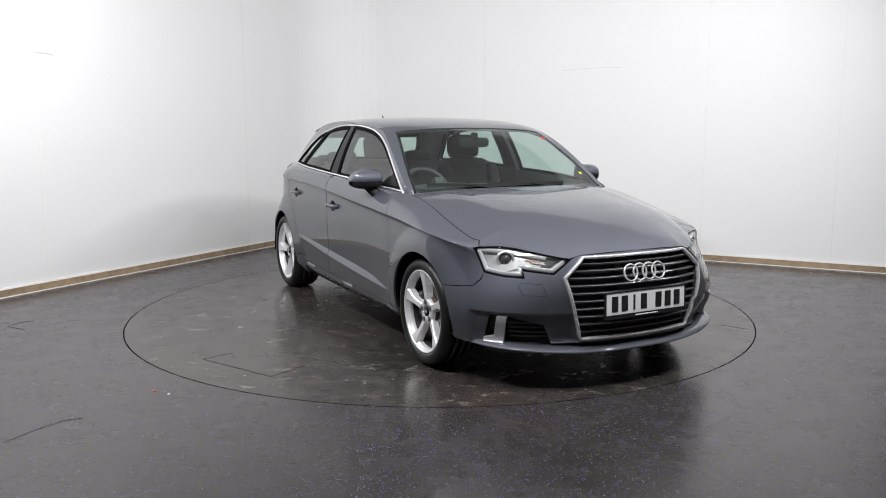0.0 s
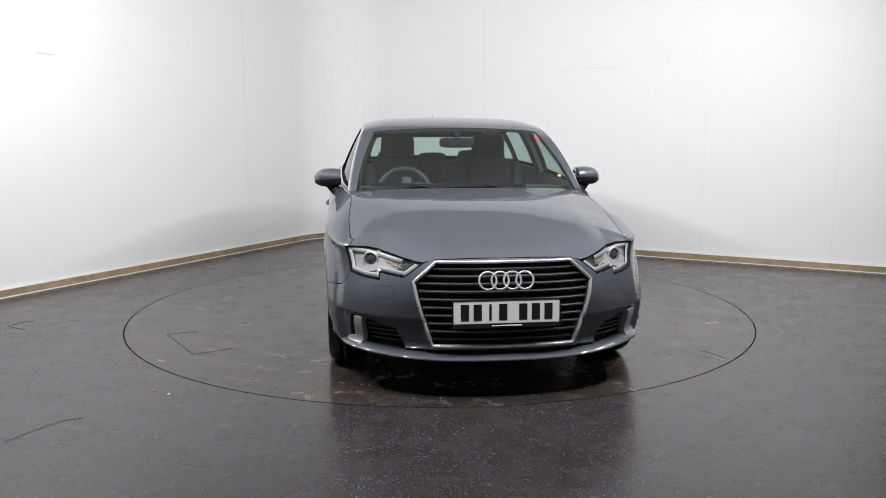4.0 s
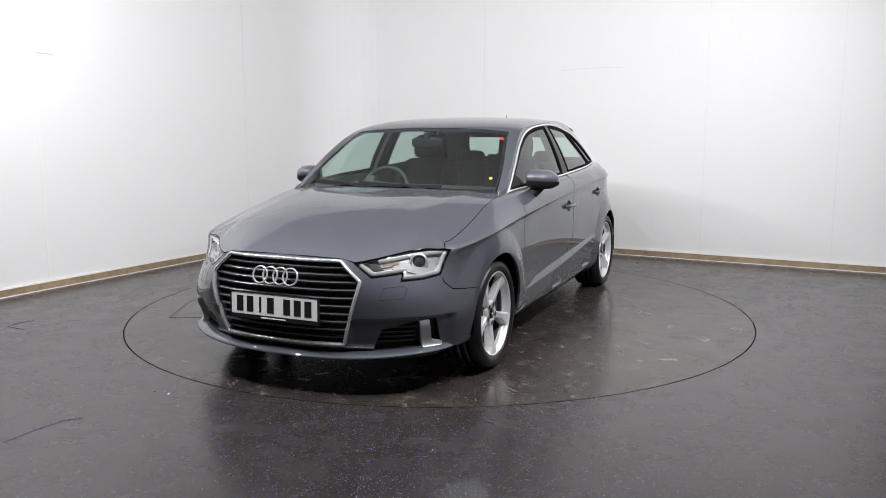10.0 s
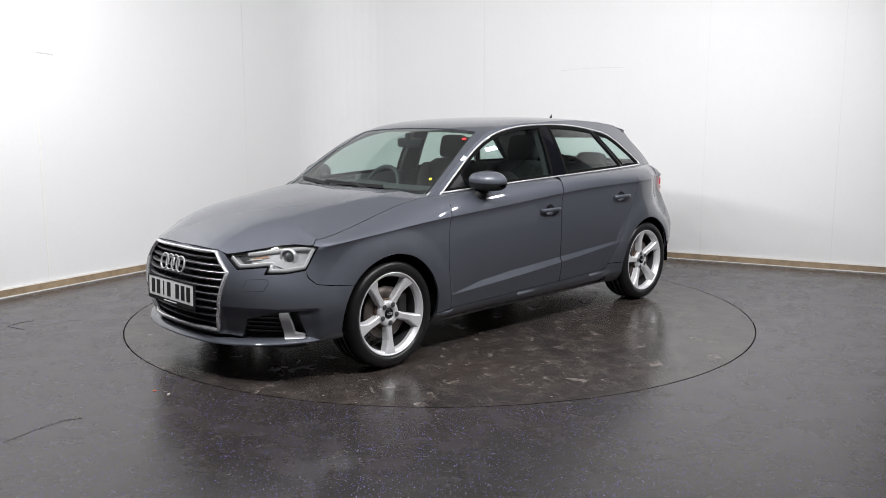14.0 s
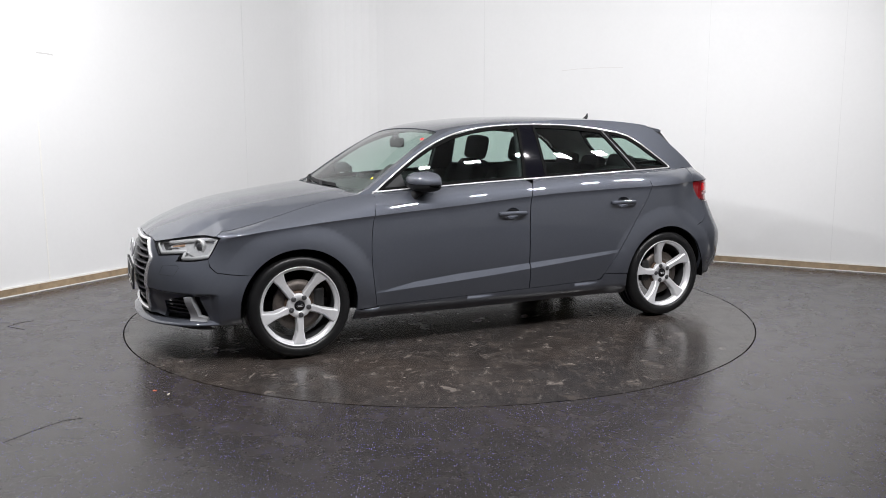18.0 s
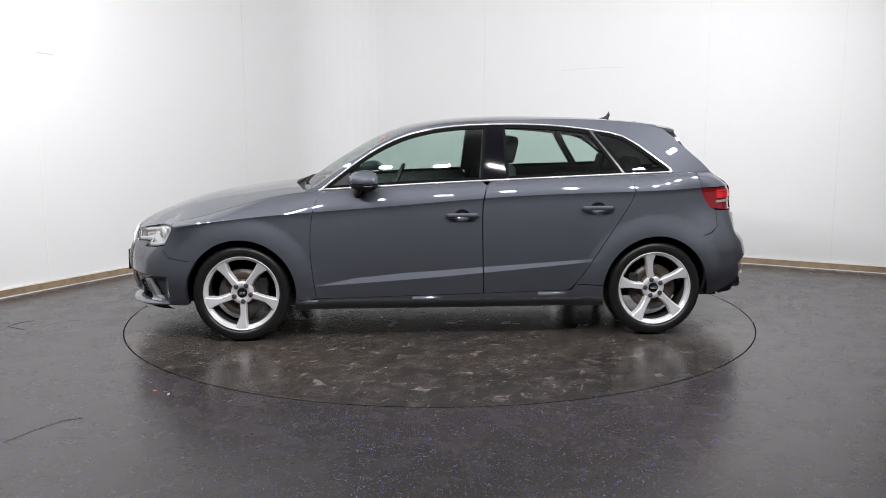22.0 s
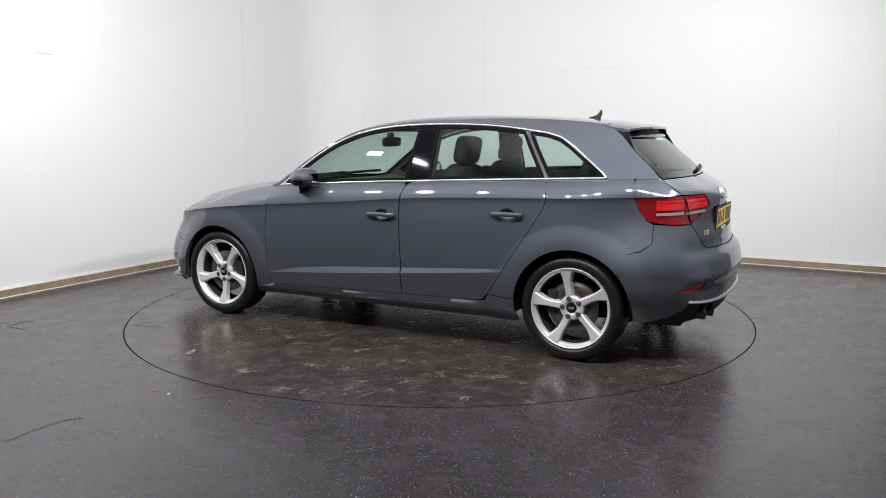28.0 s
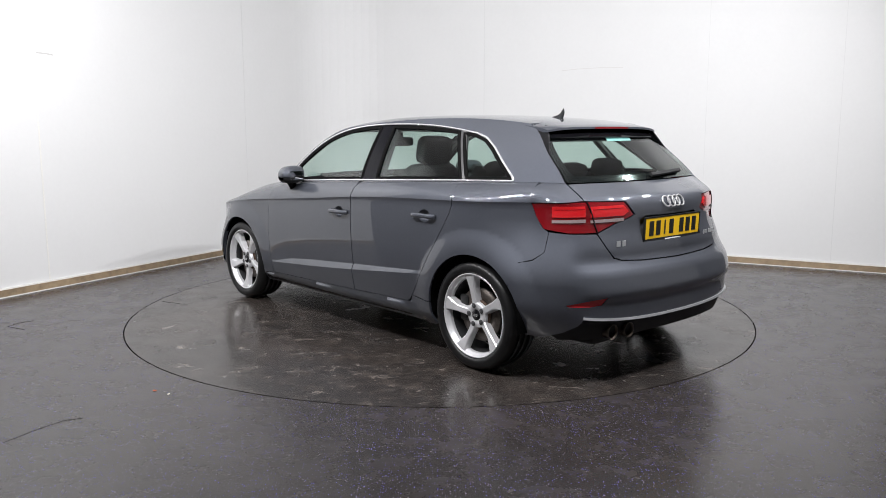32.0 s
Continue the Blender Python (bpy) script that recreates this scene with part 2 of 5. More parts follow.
class Poly1:
    """Straight pieces through knots (t, v)."""
    def __init__(self, knots):
        k = sorted(knots)
        self.x, self.y = [a for a, _ in k], [b for _, b in k]

    def __call__(self, t):
        return np.interp(t, self.x, self.y)


def step(t):
    t = np.clip(t, 0, 1)
    return t * t * (3 - 2 * t)


def dense(points, gap, closed=True):
    P = np.array(points, float)
    out = []
    for i in range(len(P) if closed else len(P) - 1):
        a, b = P[i], P[(i + 1) % len(P)]
        n = max(1, int(round(np.linalg.norm(b - a) / gap)))
        out += [a + (b - a) * j / n for j in range(n)]
    if not closed:
        out.append(P[-1])
    return np.array(out)


def inside(P, poly):
    x, y = P[:, 0][:, None], P[:, 1][:, None]
    a, b = poly, np.roll(poly, -1, 0)
    with np.errstate(divide="ignore", invalid="ignore"):
        hit = ((a[:, 1] > y) != (b[:, 1] > y)) & (x < (b[:, 0] - a[:, 0]) * (y - a[:, 1]) / (b[:, 1] - a[:, 1]) + a[:, 0])
    return hit.sum(1) % 2 == 1


def near_edge(P, poly):
    a, d = poly, np.roll(poly, -1, 0) - poly
    v = P[:, None] - a[None]
    t = np.clip((v * d).sum(2) / ((d * d).sum(1) + 1e-12), 0, 1)
    return np.linalg.norm(v - t[..., None] * d, axis=2).min(1)


def sheet(outer, holes, surface, cell=0.03, rim=0.014, flip=1, name="panel", guides=()):
    """A panel cut to an outline (with holes) out of a surface (u, v) -> place; its rim is folded inwards. flip=-1 mirrors it to the other side."""
    from mathutils import geometry
    loops = [dense(outer, cell * 0.8)] + [dense(h, cell * 0.8) for h in holes]
    lo, hi = loops[0].min(0), loops[0].max(0)
    gx, gy = np.arange(lo[0] + cell / 2, hi[0], cell), np.arange(lo[1] + cell / 2, hi[1], cell)
    G = np.array(np.meshgrid(gx, gy)).reshape(2, -1).T
    keep = inside(G, loops[0]) & (near_edge(G, loops[0]) > cell * 0.45)
    for h in loops[1:]:
        keep &= ~inside(G, h) & (near_edge(G, h) > cell * 0.45)
    G = G[keep]
    pts, edges = [], []
    for l in loops:
        k = len(pts)
        pts += [Vector(p) for p in l]
        edges += [(k + i, k + (i + 1) % len(l)) for i in range(len(l))]
    for g in guides:
        g = np.array(g, float)
        ok = inside(g, loops[0]) & (near_edge(g, loops[0]) > cell * 0.3)
        for h in loops[1:]:
            ok &= ~inside(g, h) & (near_edge(g, h) > cell * 0.3)
        last = None
        for p, o in zip(g, ok):
            if o:
                pts.append(Vector(p))
                if last is not None:
                    edges.append((last, len(pts) - 1))
                last = len(pts) - 1
            else:
                last = None
        if ok.any() and len(G):
            far = np.sqrt(((G[:, None] - g[ok][None]) ** 2).sum(2)).min(1)
            G = G[far > cell * 0.42]
    pts += [Vector(p) for p in G]
    ov, oe, of = geometry.delaunay_2d_cdt(pts, edges, [], 0, 1e-5)[:3]
    P = np.array([(v[0], v[1]) for v in ov])
    T = np.array([f for f in of if len(f) == 3])
    C = P[T].mean(1)
    ok = inside(C, loops[0])
    for h in loops[1:]:
        ok &= ~inside(C, h)
    T = T[ok]
    used = np.unique(T)
    remap = -np.ones(len(P), int)
    remap[used] = np.arange(len(used))
    P, T = P[used], remap[T]
    X, e = surface(P), 1e-4
    N = np.cross(surface(P + (e, 0)) - surface(P - (e, 0)), surface(P + (0, e)) - surface(P - (0, e)))
    N /= np.linalg.norm(N, axis=1)[:, None] + 1e-15
    away = X - X * (0.75, 0, 0) - (0, 0, 0.55)
    if (N * away).sum() < 0:
        N = -N
    fn = np.cross(X[T[:, 1]] - X[T[:, 0]], X[T[:, 2]] - X[T[:, 0]])
    bad = (fn * N[T].sum(1)).sum(1) < 0
    T[bad] = T[bad][:, ::-1]
    verts, faces, norms = [X], [T], [N]
    count, quads = len(X), []
    if rim:
        seen = {}
        for t in T:
            for i in range(3):
                a, b = int(t[i]), int(t[(i + 1) % 3])
                seen[(a, b)] = 1
        border = [(a, b) for a, b in seen if (b, a) not in seen]
        for a, b in border:
            q = np.array([X[a], X[b], X[b] - N[b] * rim, X[a] - N[a] * rim])
            side = np.cross(X[b] - X[a], N[a])
            side /= np.linalg.norm(side) + 1e-12
            verts.append(q)
            norms.append(np.repeat(side[None], 4, 0))
            quads.append((count, count + 3, count + 2, count + 1))
            count += 4
    V, Nn = np.concatenate(verts), np.concatenate(norms)
    F = [tuple(t) for t in T] + quads
    if flip < 0:
        V, Nn = V * (1, -1, 1), Nn * (1, -1, 1)
        F = [f[::-1] for f in F]
    return mesh_of(name, V, F, True, Nn)

# ---------------- room ----------------
WALL_T = 0.12
FILLET = 0.75
WHITE_A, WHITE_B = 6.42, 5.22
BASE_H = 0.072


def wall_path(offset=0.0):
    """The two walls in view with their rounded corner, from the far end of the long wall to the far end of the side wall."""
    pts = [room(WHITE_A, offset), room(FILLET, offset)]
    r = FILLET - offset
    for i in range(1, 12):
        a = math.pi / 2 * i / 12
        pts.append(room(FILLET - r * math.sin(a), FILLET - r * math.cos(a)))
    pts += [room(offset, FILLET), room(offset, WHITE_B)]
    return pts


def extrude_strip(path_in, path_out, z0, z1, smooth=True):
    n = len(path_in)
    V = [(*p[:2], z0) for p in path_in] + [(*p[:2], z1) for p in path_in] + [(*p[:2], z1) for p in path_out] + [(*p[:2], z0) for p in path_out]
    F = []
    for i in range(n - 1):
        for k in range(4):
            a, b = k * n, ((k + 1) % 4) * n
            F.append((a + i, a + i + 1, b + i + 1, b + i))
    F += [(0, n, 2 * n, 3 * n), (n - 1, 4 * n - 1, 3 * n - 1, 2 * n - 1)]
    return fix_normals(mesh_of("strip", V, F, False))


wall = part("wall_backdrop", extrude_strip(wall_path(0.0), wall_path(-WALL_T), 0, ROOM_H), WALLPAINT)
tagged(wall, "white painted boarded studio wall with a rounded corner", "wall", kind="structure")
# out-of-view walls that close the room; the grey darkens what the doors mirror
for name, a, b, paint, text in (("wall_south", (-WALL_T, ROOM_B), (ROOM_A + WALL_T, ROOM_B + WALL_T), WALLPAINT, "plain white painted studio wall"),
                                ("wall_east", (ROOM_A, -WALL_T), (ROOM_A + WALL_T, ROOM_B), WALLPAINT, "plain white painted studio wall"),
                                ("wall_north", (WHITE_A, -WALL_T), (ROOM_A, 0.0), GREYWALL, "plain grey studio wall, out of view"),
                                ("wall_west", (-WALL_T, WHITE_B), (0.0, ROOM_B), GREYWALL, "plain grey studio wall, out of view")):
    q = [room(*a), room(b[0], a[1]), room(*b), room(a[0], b[1])]
    V = [(*p[:2], z) for z in (0, ROOM_H) for p in q]
    me = fix_normals(mesh_of(name, V, [(0, 1, 2, 3), (4, 5, 6, 7), (0, 1, 5, 4), (1, 2, 6, 5), (2, 3, 7, 6), (3, 0, 4, 7)], False))
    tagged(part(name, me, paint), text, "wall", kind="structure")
q = [room(-0.12, -0.12), room(ROOM_A + 0.12, -0.12), room(ROOM_A + 0.12, ROOM_B + 0.12), room(-0.12, ROOM_B + 0.12)]
V = [(*p[:2], z) for z in (ROOM_H, ROOM_H + 0.1) for p in q]
me = fix_normals(mesh_of("ceiling", V, [(0, 1, 2, 3), (4, 5, 6, 7), (0, 1, 5, 4), (1, 2, 6, 5), (2, 3, 7, 6), (3, 0, 4, 7)], False))
tagged(part("ceiling", me, CEILPAINT), "plain grey ceiling", "ceiling", kind="structure")

skirt = part("baseboard", extrude_strip(wall_path(0.026), wall_path(0.003), 0.010, BASE_H - 0.010), WOOD)
tagged(skirt, "raw wooden skirting strip along the foot of the white wall", "skirting", kind="structure")
part("caulk_line", extrude_strip(wall_path(0.016), wall_path(0.003), BASE_H - 0.009, BASE_H + 0.003), CAULK, skirt, "thin white caulk line")
part("caulk_line", extrude_strip(wall_path(0.032), wall_path(0.003), 0.001, 0.009), CAULK, skirt, "thin white caulk line")


def wall_line(pts, width, proud=0.0022, side=False, material=None, name="wall_joint", label=""):
    """A thin joint or scratch on a wall; points are (along, height)."""
    V, F = [], []
    for i in range(len(pts) - 1):
        (a0, z0), (a1, z1) = pts[i], pts[i + 1]
        d = Vector((a1 - a0, z1 - z0)).normalized()
        px, pz = -d.y * width / 2, d.x * width / 2
        k = len(V)
        for a, z in ((a0 + px, z0 + pz), (a0 - px, z0 - pz), (a1 - px, z1 - pz), (a1 + px, z1 + pz)):
            for off in (0.0005, proud):
                p = room(off, a, z) if side else room(a, off, z)
                V.append(tuple(p))
        F += [(k + 1, k + 3, k + 5, k + 7), (k, k + 2, k + 3, k + 1), (k + 2, k + 4, k + 5, k + 3), (k + 4, k + 6, k + 7, k + 5), (k + 6, k, k + 1, k + 7)]
    me = fix_normals(mesh_of(name, V, F, False))
    return part(name, me, material or SEAMGREY, wall, label)


# ---------------- floor and turntable ----------------
TABLE_R = 2.232


def ring_sheet(r, name):
    """The floor as one sheet with a round opening."""
    n = 96
    inner = [(r * math.cos(2 * math.pi * i / n), r * math.sin(2 * math.pi * i / n)) for i in range(n)]
    outline = [room(-0.1, -0.1), room(ROOM_A + 0.1, -0.1), room(ROOM_A + 0.1, ROOM_B + 0.1), room(-0.1, ROOM_B + 0.1)]
    out = []
    for x, y in inner:
        d, best = Vector((x, y)).normalized(), 1e9
        for i in range(4):
            a, b = Vector(outline[i][:2]), Vector(outline[(i + 1) % 4][:2])
            e = b - a
            den = d.x * e.y - d.y * e.x
            if abs(den) > 1e-9:
                t, u = (a.x * e.y - a.y * e.x) / den, (a.x * d.y - a.y * d.x) / den
                if t > 0 and -1e-6 <= u <= 1 + 1e-6:
                    best = min(best, t)
        out.append((d.x * best, d.y * best))
    V = [(*p, 0) for p in inner] + [(*p, 0) for p in out] + [(*p, -0.02) for p in inner]
    F = [(i, n + i, n + (i + 1) % n, (i + 1) % n) for i in range(n)] + [(i, (i + 1) % n, 2 * n + (i + 1) % n, 2 * n + i) for i in range(n)]
    for c in outline:
        k = min(range(n), key=lambda i: -Vector(c[:2]).normalized().dot(Vector(inner[i]).normalized()))
        near = sorted(range(n), key=lambda i: -Vector(c[:2]).normalized().dot(Vector(inner[i]).normalized()))[:2]
        V.append((c[0], c[1], 0))
        F.append((n + near[0], len(V) - 1, n + near[1]))
    me = mesh_of(name, V, F, False)
    bm = bmesh.new()
    bm.from_mesh(me)
    bmesh.ops.recalc_face_normals(bm, faces=bm.faces)
    up = sum(f.normal.z for f in bm.faces)
    if up < 0:
        bmesh.ops.reverse_faces(bm, faces=bm.faces)
    bm.to_mesh(me)
    bm.free()
    return me


floor = part("floor", ring_sheet(TABLE_R + 0.004, "floor"), FLOOR)
tagged(floor, "dark grey speckled vinyl studio floor, scuffed and dusty", "floor", kind="structure")
pit = part("turntable_pit", lathe([(0.01, -0.03), (TABLE_R + 0.05, -0.03)], 64, "z"), CRACK)
tagged(pit, "dark gap under the turntable", "floor", kind="structure")
turntable = part("turntable", lathe([(0.001, 0.0), (0.8, 0.0), (TABLE_R - 0.005, 0.0), (TABLE_R - 0.005, -0.018)], 128, "z"), TABLE)
tagged(turntable, "round flush turntable of dusty dark vinyl in the floor", "turntable")
turntable.data.polygons.foreach_set("use_smooth", [False] * len(turntable.data.polygons))


def floor_line(pts, width, parent, z=0.0015, material=None, name="floor_joint"):
    V, F = [], []
    for i in range(len(pts) - 1):
        a, b = Vector(pts[i]), Vector(pts[i + 1])
        d = (b - a).normalized()
        p = Vector((-d.y, d.x)) * width / 2
        k = len(V)
        for c in (a + p, a - p, b - p, b + p):
            V += [(c.x, c.y, 0.0002), (c.x, c.y, z)]
        F += [(k + 1, k + 3, k + 5, k + 7), (k, k + 2, k + 3, k + 1), (k + 2, k + 4, k + 5, k + 3), (k + 4, k + 6, k + 7, k + 5), (k + 6, k, k + 1, k + 7)]
    return part(name, fix_normals(mesh_of(name, V, F, False)), material or CRACK, parent)

for a in (2.092, 4.547, 5.754):
    wall_line([(a, 0.08), (a, ROOM_H)], 0.006, name="board_joint")
wall_line([(4.106, 0.08), (4.106, ROOM_H)], 0.014, side=True, name="board_joint", material=CAULK)
wall_line([(1.642, 0.08), (1.642, ROOM_H)], 0.005, side=True, name="board_joint")
wall_line([(3.02, 1.955), (3.2, 1.968), (3.45, 1.972), (3.69, 1.966)], 0.007, material=mat("scratch_grey", (0.67, 0.66, 0.65), 0.7), name="scratch")
wall_line([(4.08, 1.952), (3.99, 1.951), (3.93, 1.944)], 0.010, side=True, material=mat("scuff_dark", (0.52, 0.51, 0.50), 0.7), name="scratch")
floor_line([(2.06, -0.73), (1.998, -0.665), (1.92, -0.605)], 0.003, turntable)
floor_line([(-1.244, -1.272), (-1.389, -1.396)], 0.003, turntable)
floor_line([(-1.389, -1.396), (-0.92, -1.735), (-0.86, -1.66), (-0.773, -1.532)], 0.003, turntable)
for c in ([(-2.95, -0.60), (-2.93, -0.50), (-2.86, -0.43)], [(-2.95, -0.60), (-2.79, -0.69)], [(-1.87, -2.66), (-1.81, -2.52), (-1.735, -2.40), (-1.71, -2.38)], [(-1.735, -2.40), (-1.66, -2.36)]):
    floor_line(c, 0.004, floor)


def paint_chip(x, y, size, turn, material, label):
    """A curled flake lying on the vinyl."""
    n = 7
    V = [(0.0, 0.0, 0.0035)]
    for k in (0.0, 0.0015):
        for i in range(n):
            a = 2 * math.pi * i / n
            r = size * (0.75 + 0.25 * math.sin(3 * i + turn))
            V.append((1.5 * r * math.cos(a), r * math.sin(a), 0.0004 + k + 0.002 * math.cos(a) ** 2))
    F = [(0, 1 + n + i, 1 + n + (i + 1) % n) for i in range(n)] + [(1 + i, 1 + (i + 1) % n, 1 + n + (i + 1) % n, 1 + n + i) for i in range(n)] + [tuple(range(n, 0, -1))]
    ob = part("paint_chip", fix_normals(mesh_of("paint_chip", V, F, False)), material)
    ob.matrix_world = pose(x, y, 0.0003, 0, 0, turn)
    return tagged(ob, label, "debris", "chips on the floor")


CHIP_RED, CHIP_PALE = mat("orange_chip", (0.55, 0.12, 0.05), 0.6, grain=0.2, scale=200), mat("pale_chip", (0.60, 0.56, 0.50), 0.7, grain=0.2, scale=200)
paint_chip(-1.465, -1.97, 0.009, 20, CHIP_RED, "tiny orange paint chip lying on the dark floor")
paint_chip(-1.376, -2.03, 0.009, 70, CHIP_PALE, "tiny pale paint chip lying on the dark floor")


def flood_light(turn):
    """A box with a cooling back, held by a yoke on a rod; its face looks at the turntable."""
    here = Vector((RING_R * math.cos(turn), RING_R * math.sin(turn), LAMP_Z))
    root = new("flood_light")
    root.matrix_world = look(here, LAMP_AIM)
    bm = bmesh.new()
    for c, size in (((0, 0.058, 0.02), (0.228, 0.012, 0.06)), ((0, -0.058, 0.02), (0.228, 0.012, 0.06)), ((0.108, 0, 0.02), (0.012, 0.104, 0.06)), ((-0.108, 0, 0.02), (0.012, 0.104, 0.06)), ((0, 0, 0.046), (0.204, 0.104, 0.008))):
        box_bm(bm, c, size, None, 0.003)
    part("housing", bm, LAMPBLACK, root)
    fins = bmesh.new()
    for k in range(7):
        box_bm(fins, ((k - 3) * 0.028, 0, 0.062), (0.006, 0.10, 0.024))
    part("cooling_fins", fins, LAMPBLACK, root)
    yoke = bmesh.new()
    for x in (-0.119, 0.119):
        box_bm(yoke, (x, 0.02, 0.03), (0.004, 0.12, 0.022))
    box_bm(yoke, (0, 0.082, 0.03), (0.242, 0.004, 0.022))
    part("yoke", yoke, LAMPBLACK, root)
    up = root.matrix_world.inverted().to_3x3()
    top = Vector((0, 0.084, 0.03))
    reach = (ROOM_H - 0.002 - (root.matrix_world @ top).z)
    part("drop_rod", sweep([top + up @ Vector((0, 0, reach)) * k / 2 for k in range(3)], round_section(0.008, 8), False, (1, 0, 0)), LAMPBLACK, root)
    return tagged(root, "small black floodlight hung on a rod from the ceiling", "floodlight", "half ring of studio floodlights")


for turn in LAMPS:
    flood_light(turn)

# ---------------- the car: surfaces ----------------
# Car space: x ahead from the middle of the wheelbase, y to the car's left, z up from the ground.
HALF = [(2.184, 0.0), (2.176, 0.18), (2.138, 0.38), (2.078, 0.53), (1.989, 0.670), (1.865, 0.788), (1.67, 0.858), (1.32, 0.884), (0.90, 0.876),
        (0.30, 0.882), (-0.30, 0.886), (-0.90, 0.882), (-1.30, 0.880), (-1.60, 0.856), (-1.80, 0.805), (-1.94, 0.715), (-2.03, 0.56), (-2.080, 0.34), (-2.100, 0.0)]
_full = [(x, -y) for x, y in HALF[3:0:-1]] + HALF + [(x, -y) for x, y in HALF[-2:-5:-1]]
_arc = np.concatenate([[0], np.cumsum(np.linalg.norm(np.diff(np.array(_full), axis=0), axis=1))])
_arc -= _arc[3]
ARC_END = float(_arc[3 + len(HALF) - 1])
PLAN_X, PLAN_Y = Spline(list(zip(_arc, [p[0] for p in _full]))), Spline(list(zip(_arc, [p[1] for p in _full])))
_t = np.linspace(0, ARC_END, 2000)
_tx, _ty = PLAN_X(_t), PLAN_Y(_t)


def arc_at_x(x):
    return np.interp(-np.asarray(x, float), -_tx, _t)


def arc_at_y_front(y):
    k = _t < 1.2
    return np.sign(y) * np.interp(np.abs(y), _ty[k], _t[k])


def arc_at_y_rear(y):
    k = _t > ARC_END - 1.2
    return np.sign(y) * (ARC_END - np.interp(np.abs(y), _ty[k][::-1], _t[k][::-1]))


SHOULDER = Spline([(2.0, 0.655), (1.80, 0.708), (1.68, 0.731), (1.34, 0.778), (0.87, 0.818), (0.26, 0.862), (-0.27, 0.903), (-1.14, 0.934), (-1.61, 0.946), (-1.85, 0.950)])
FACET = Poly1([(0.86, 0.004), (0.60, 0.034), (0.30, 0.042), (-0.20, 0.036), (-0.85, 0.020)])
CREASE = Spline([(0.85, 0.348), (0.30, 0.385), (-0.20, 0.425), (-0.80, 0.478)])
EDGE_Y = Spline([(2.07, 0.66), (1.90, 0.715), (1.80, 0.735), (1.68, 0.745), (1.34, 0.748), (1.05, 0.735), (0.84, 0.745), (0.55, 0.775), (0.26, 0.790), (-0.30, 0.800), (-0.90, 0.785), (-1.40, 0.712), (-1.65, 0.648), (-1.85, 0.572)])
EDGE_Z = Spline([(2.07, 0.655), (1.90, 0.712), (1.80, 0.738), (1.68, 0.762), (1.34, 0.850), (1.05, 0.915), (0.84, 0.940), (0.55, 0.958), (0.26, 0.975), (-0.23, 0.998), (-0.87, 1.024), (-1.39, 1.040), (-1.65, 1.045), (-1.85, 1.045)])
FRONT_IN = Spline([(0.10, 0.12), (0.17, 0.035), (0.20, 0.020), (0.26, 0.040), (0.34, 0.018), (0.42, 0.006), (0.50, 0.004), (0.58, 0.020), (0.66, 0.055), (0.70, 0.080), (0.76, 0.13), (0.85, 0.22)])
REAR_IN = Spline([(0.10, 0.16), (0.20, 0.085), (0.28, 0.045), (0.35, 0.020), (0.42, 0.018), (0.455, 0.012), (0.475, 0.0), (0.55, 0.004), (0.60, 0.012), (0.645, 0.034), (0.70, 0.022), (0.80, 0.012), (0.88, 0.010), (0.94, 0.018), (0.965, 0.034), (1.00, 0.095), (1.03, 0.155), (1.06, 0.21)])
WHEELS = ((1.3185, 0.307), (-1.3185, 0.307))
ARCH_R = 0.343


def cap_length(x):
    return 0.8 * (np.maximum(PLAN_Y(arc_at_x(x)) - EDGE_Y(x), 0.02) + np.maximum(EDGE_Z(x) - SHOULDER(x), 0.02))


def side_inset(x, z):
    zs, zl = SHOULDER(x), CREASE(x)
    d = np.maximum(zs - z, 0)
    r = 0.010 * (1 - np.exp(-d / 0.02)) * np.exp(-d / 0.12) + 0.13 * np.maximum(0.62 - z, 0) ** 2
    r = r + 0.06 * step((0.27 - z) / 0.14) + 0.05 * step((0.45 - z) / 0.25) * step((-1.5 - x) / 0.2)
    door = step((x + 0.98) / 0.2) * step((0.96 - x) / 0.2)
    up = np.maximum(z - zl, 0)
    low = np.where(z < zl, 0.10 * (zl - z), 0.50 * np.minimum(up, FACET(x)) * np.exp(-np.maximum(up - FACET(x), 0) / 0.26)) - 0.006
    r = r + door * low
    ledge = step((x + 0.86) / 0.14) * step((0.98 - x) / 0.12)
    r = r - 0.015 * ledge * step((0.264 + 0.0223 * (0.9 - x) - z) / 0.012) * step((z - 0.20) / 0.03)
    for wx, wz in WHEELS:
        rad = np.hypot(x - wx, z - wz)
        t = np.clip((0.485 - rad) / 0.13, 0, 1)
        r = r - 0.020 * t ** 1.4 * (2.4 - 1.4 * t) * step((z - 0.16) / 0.28)
    return r


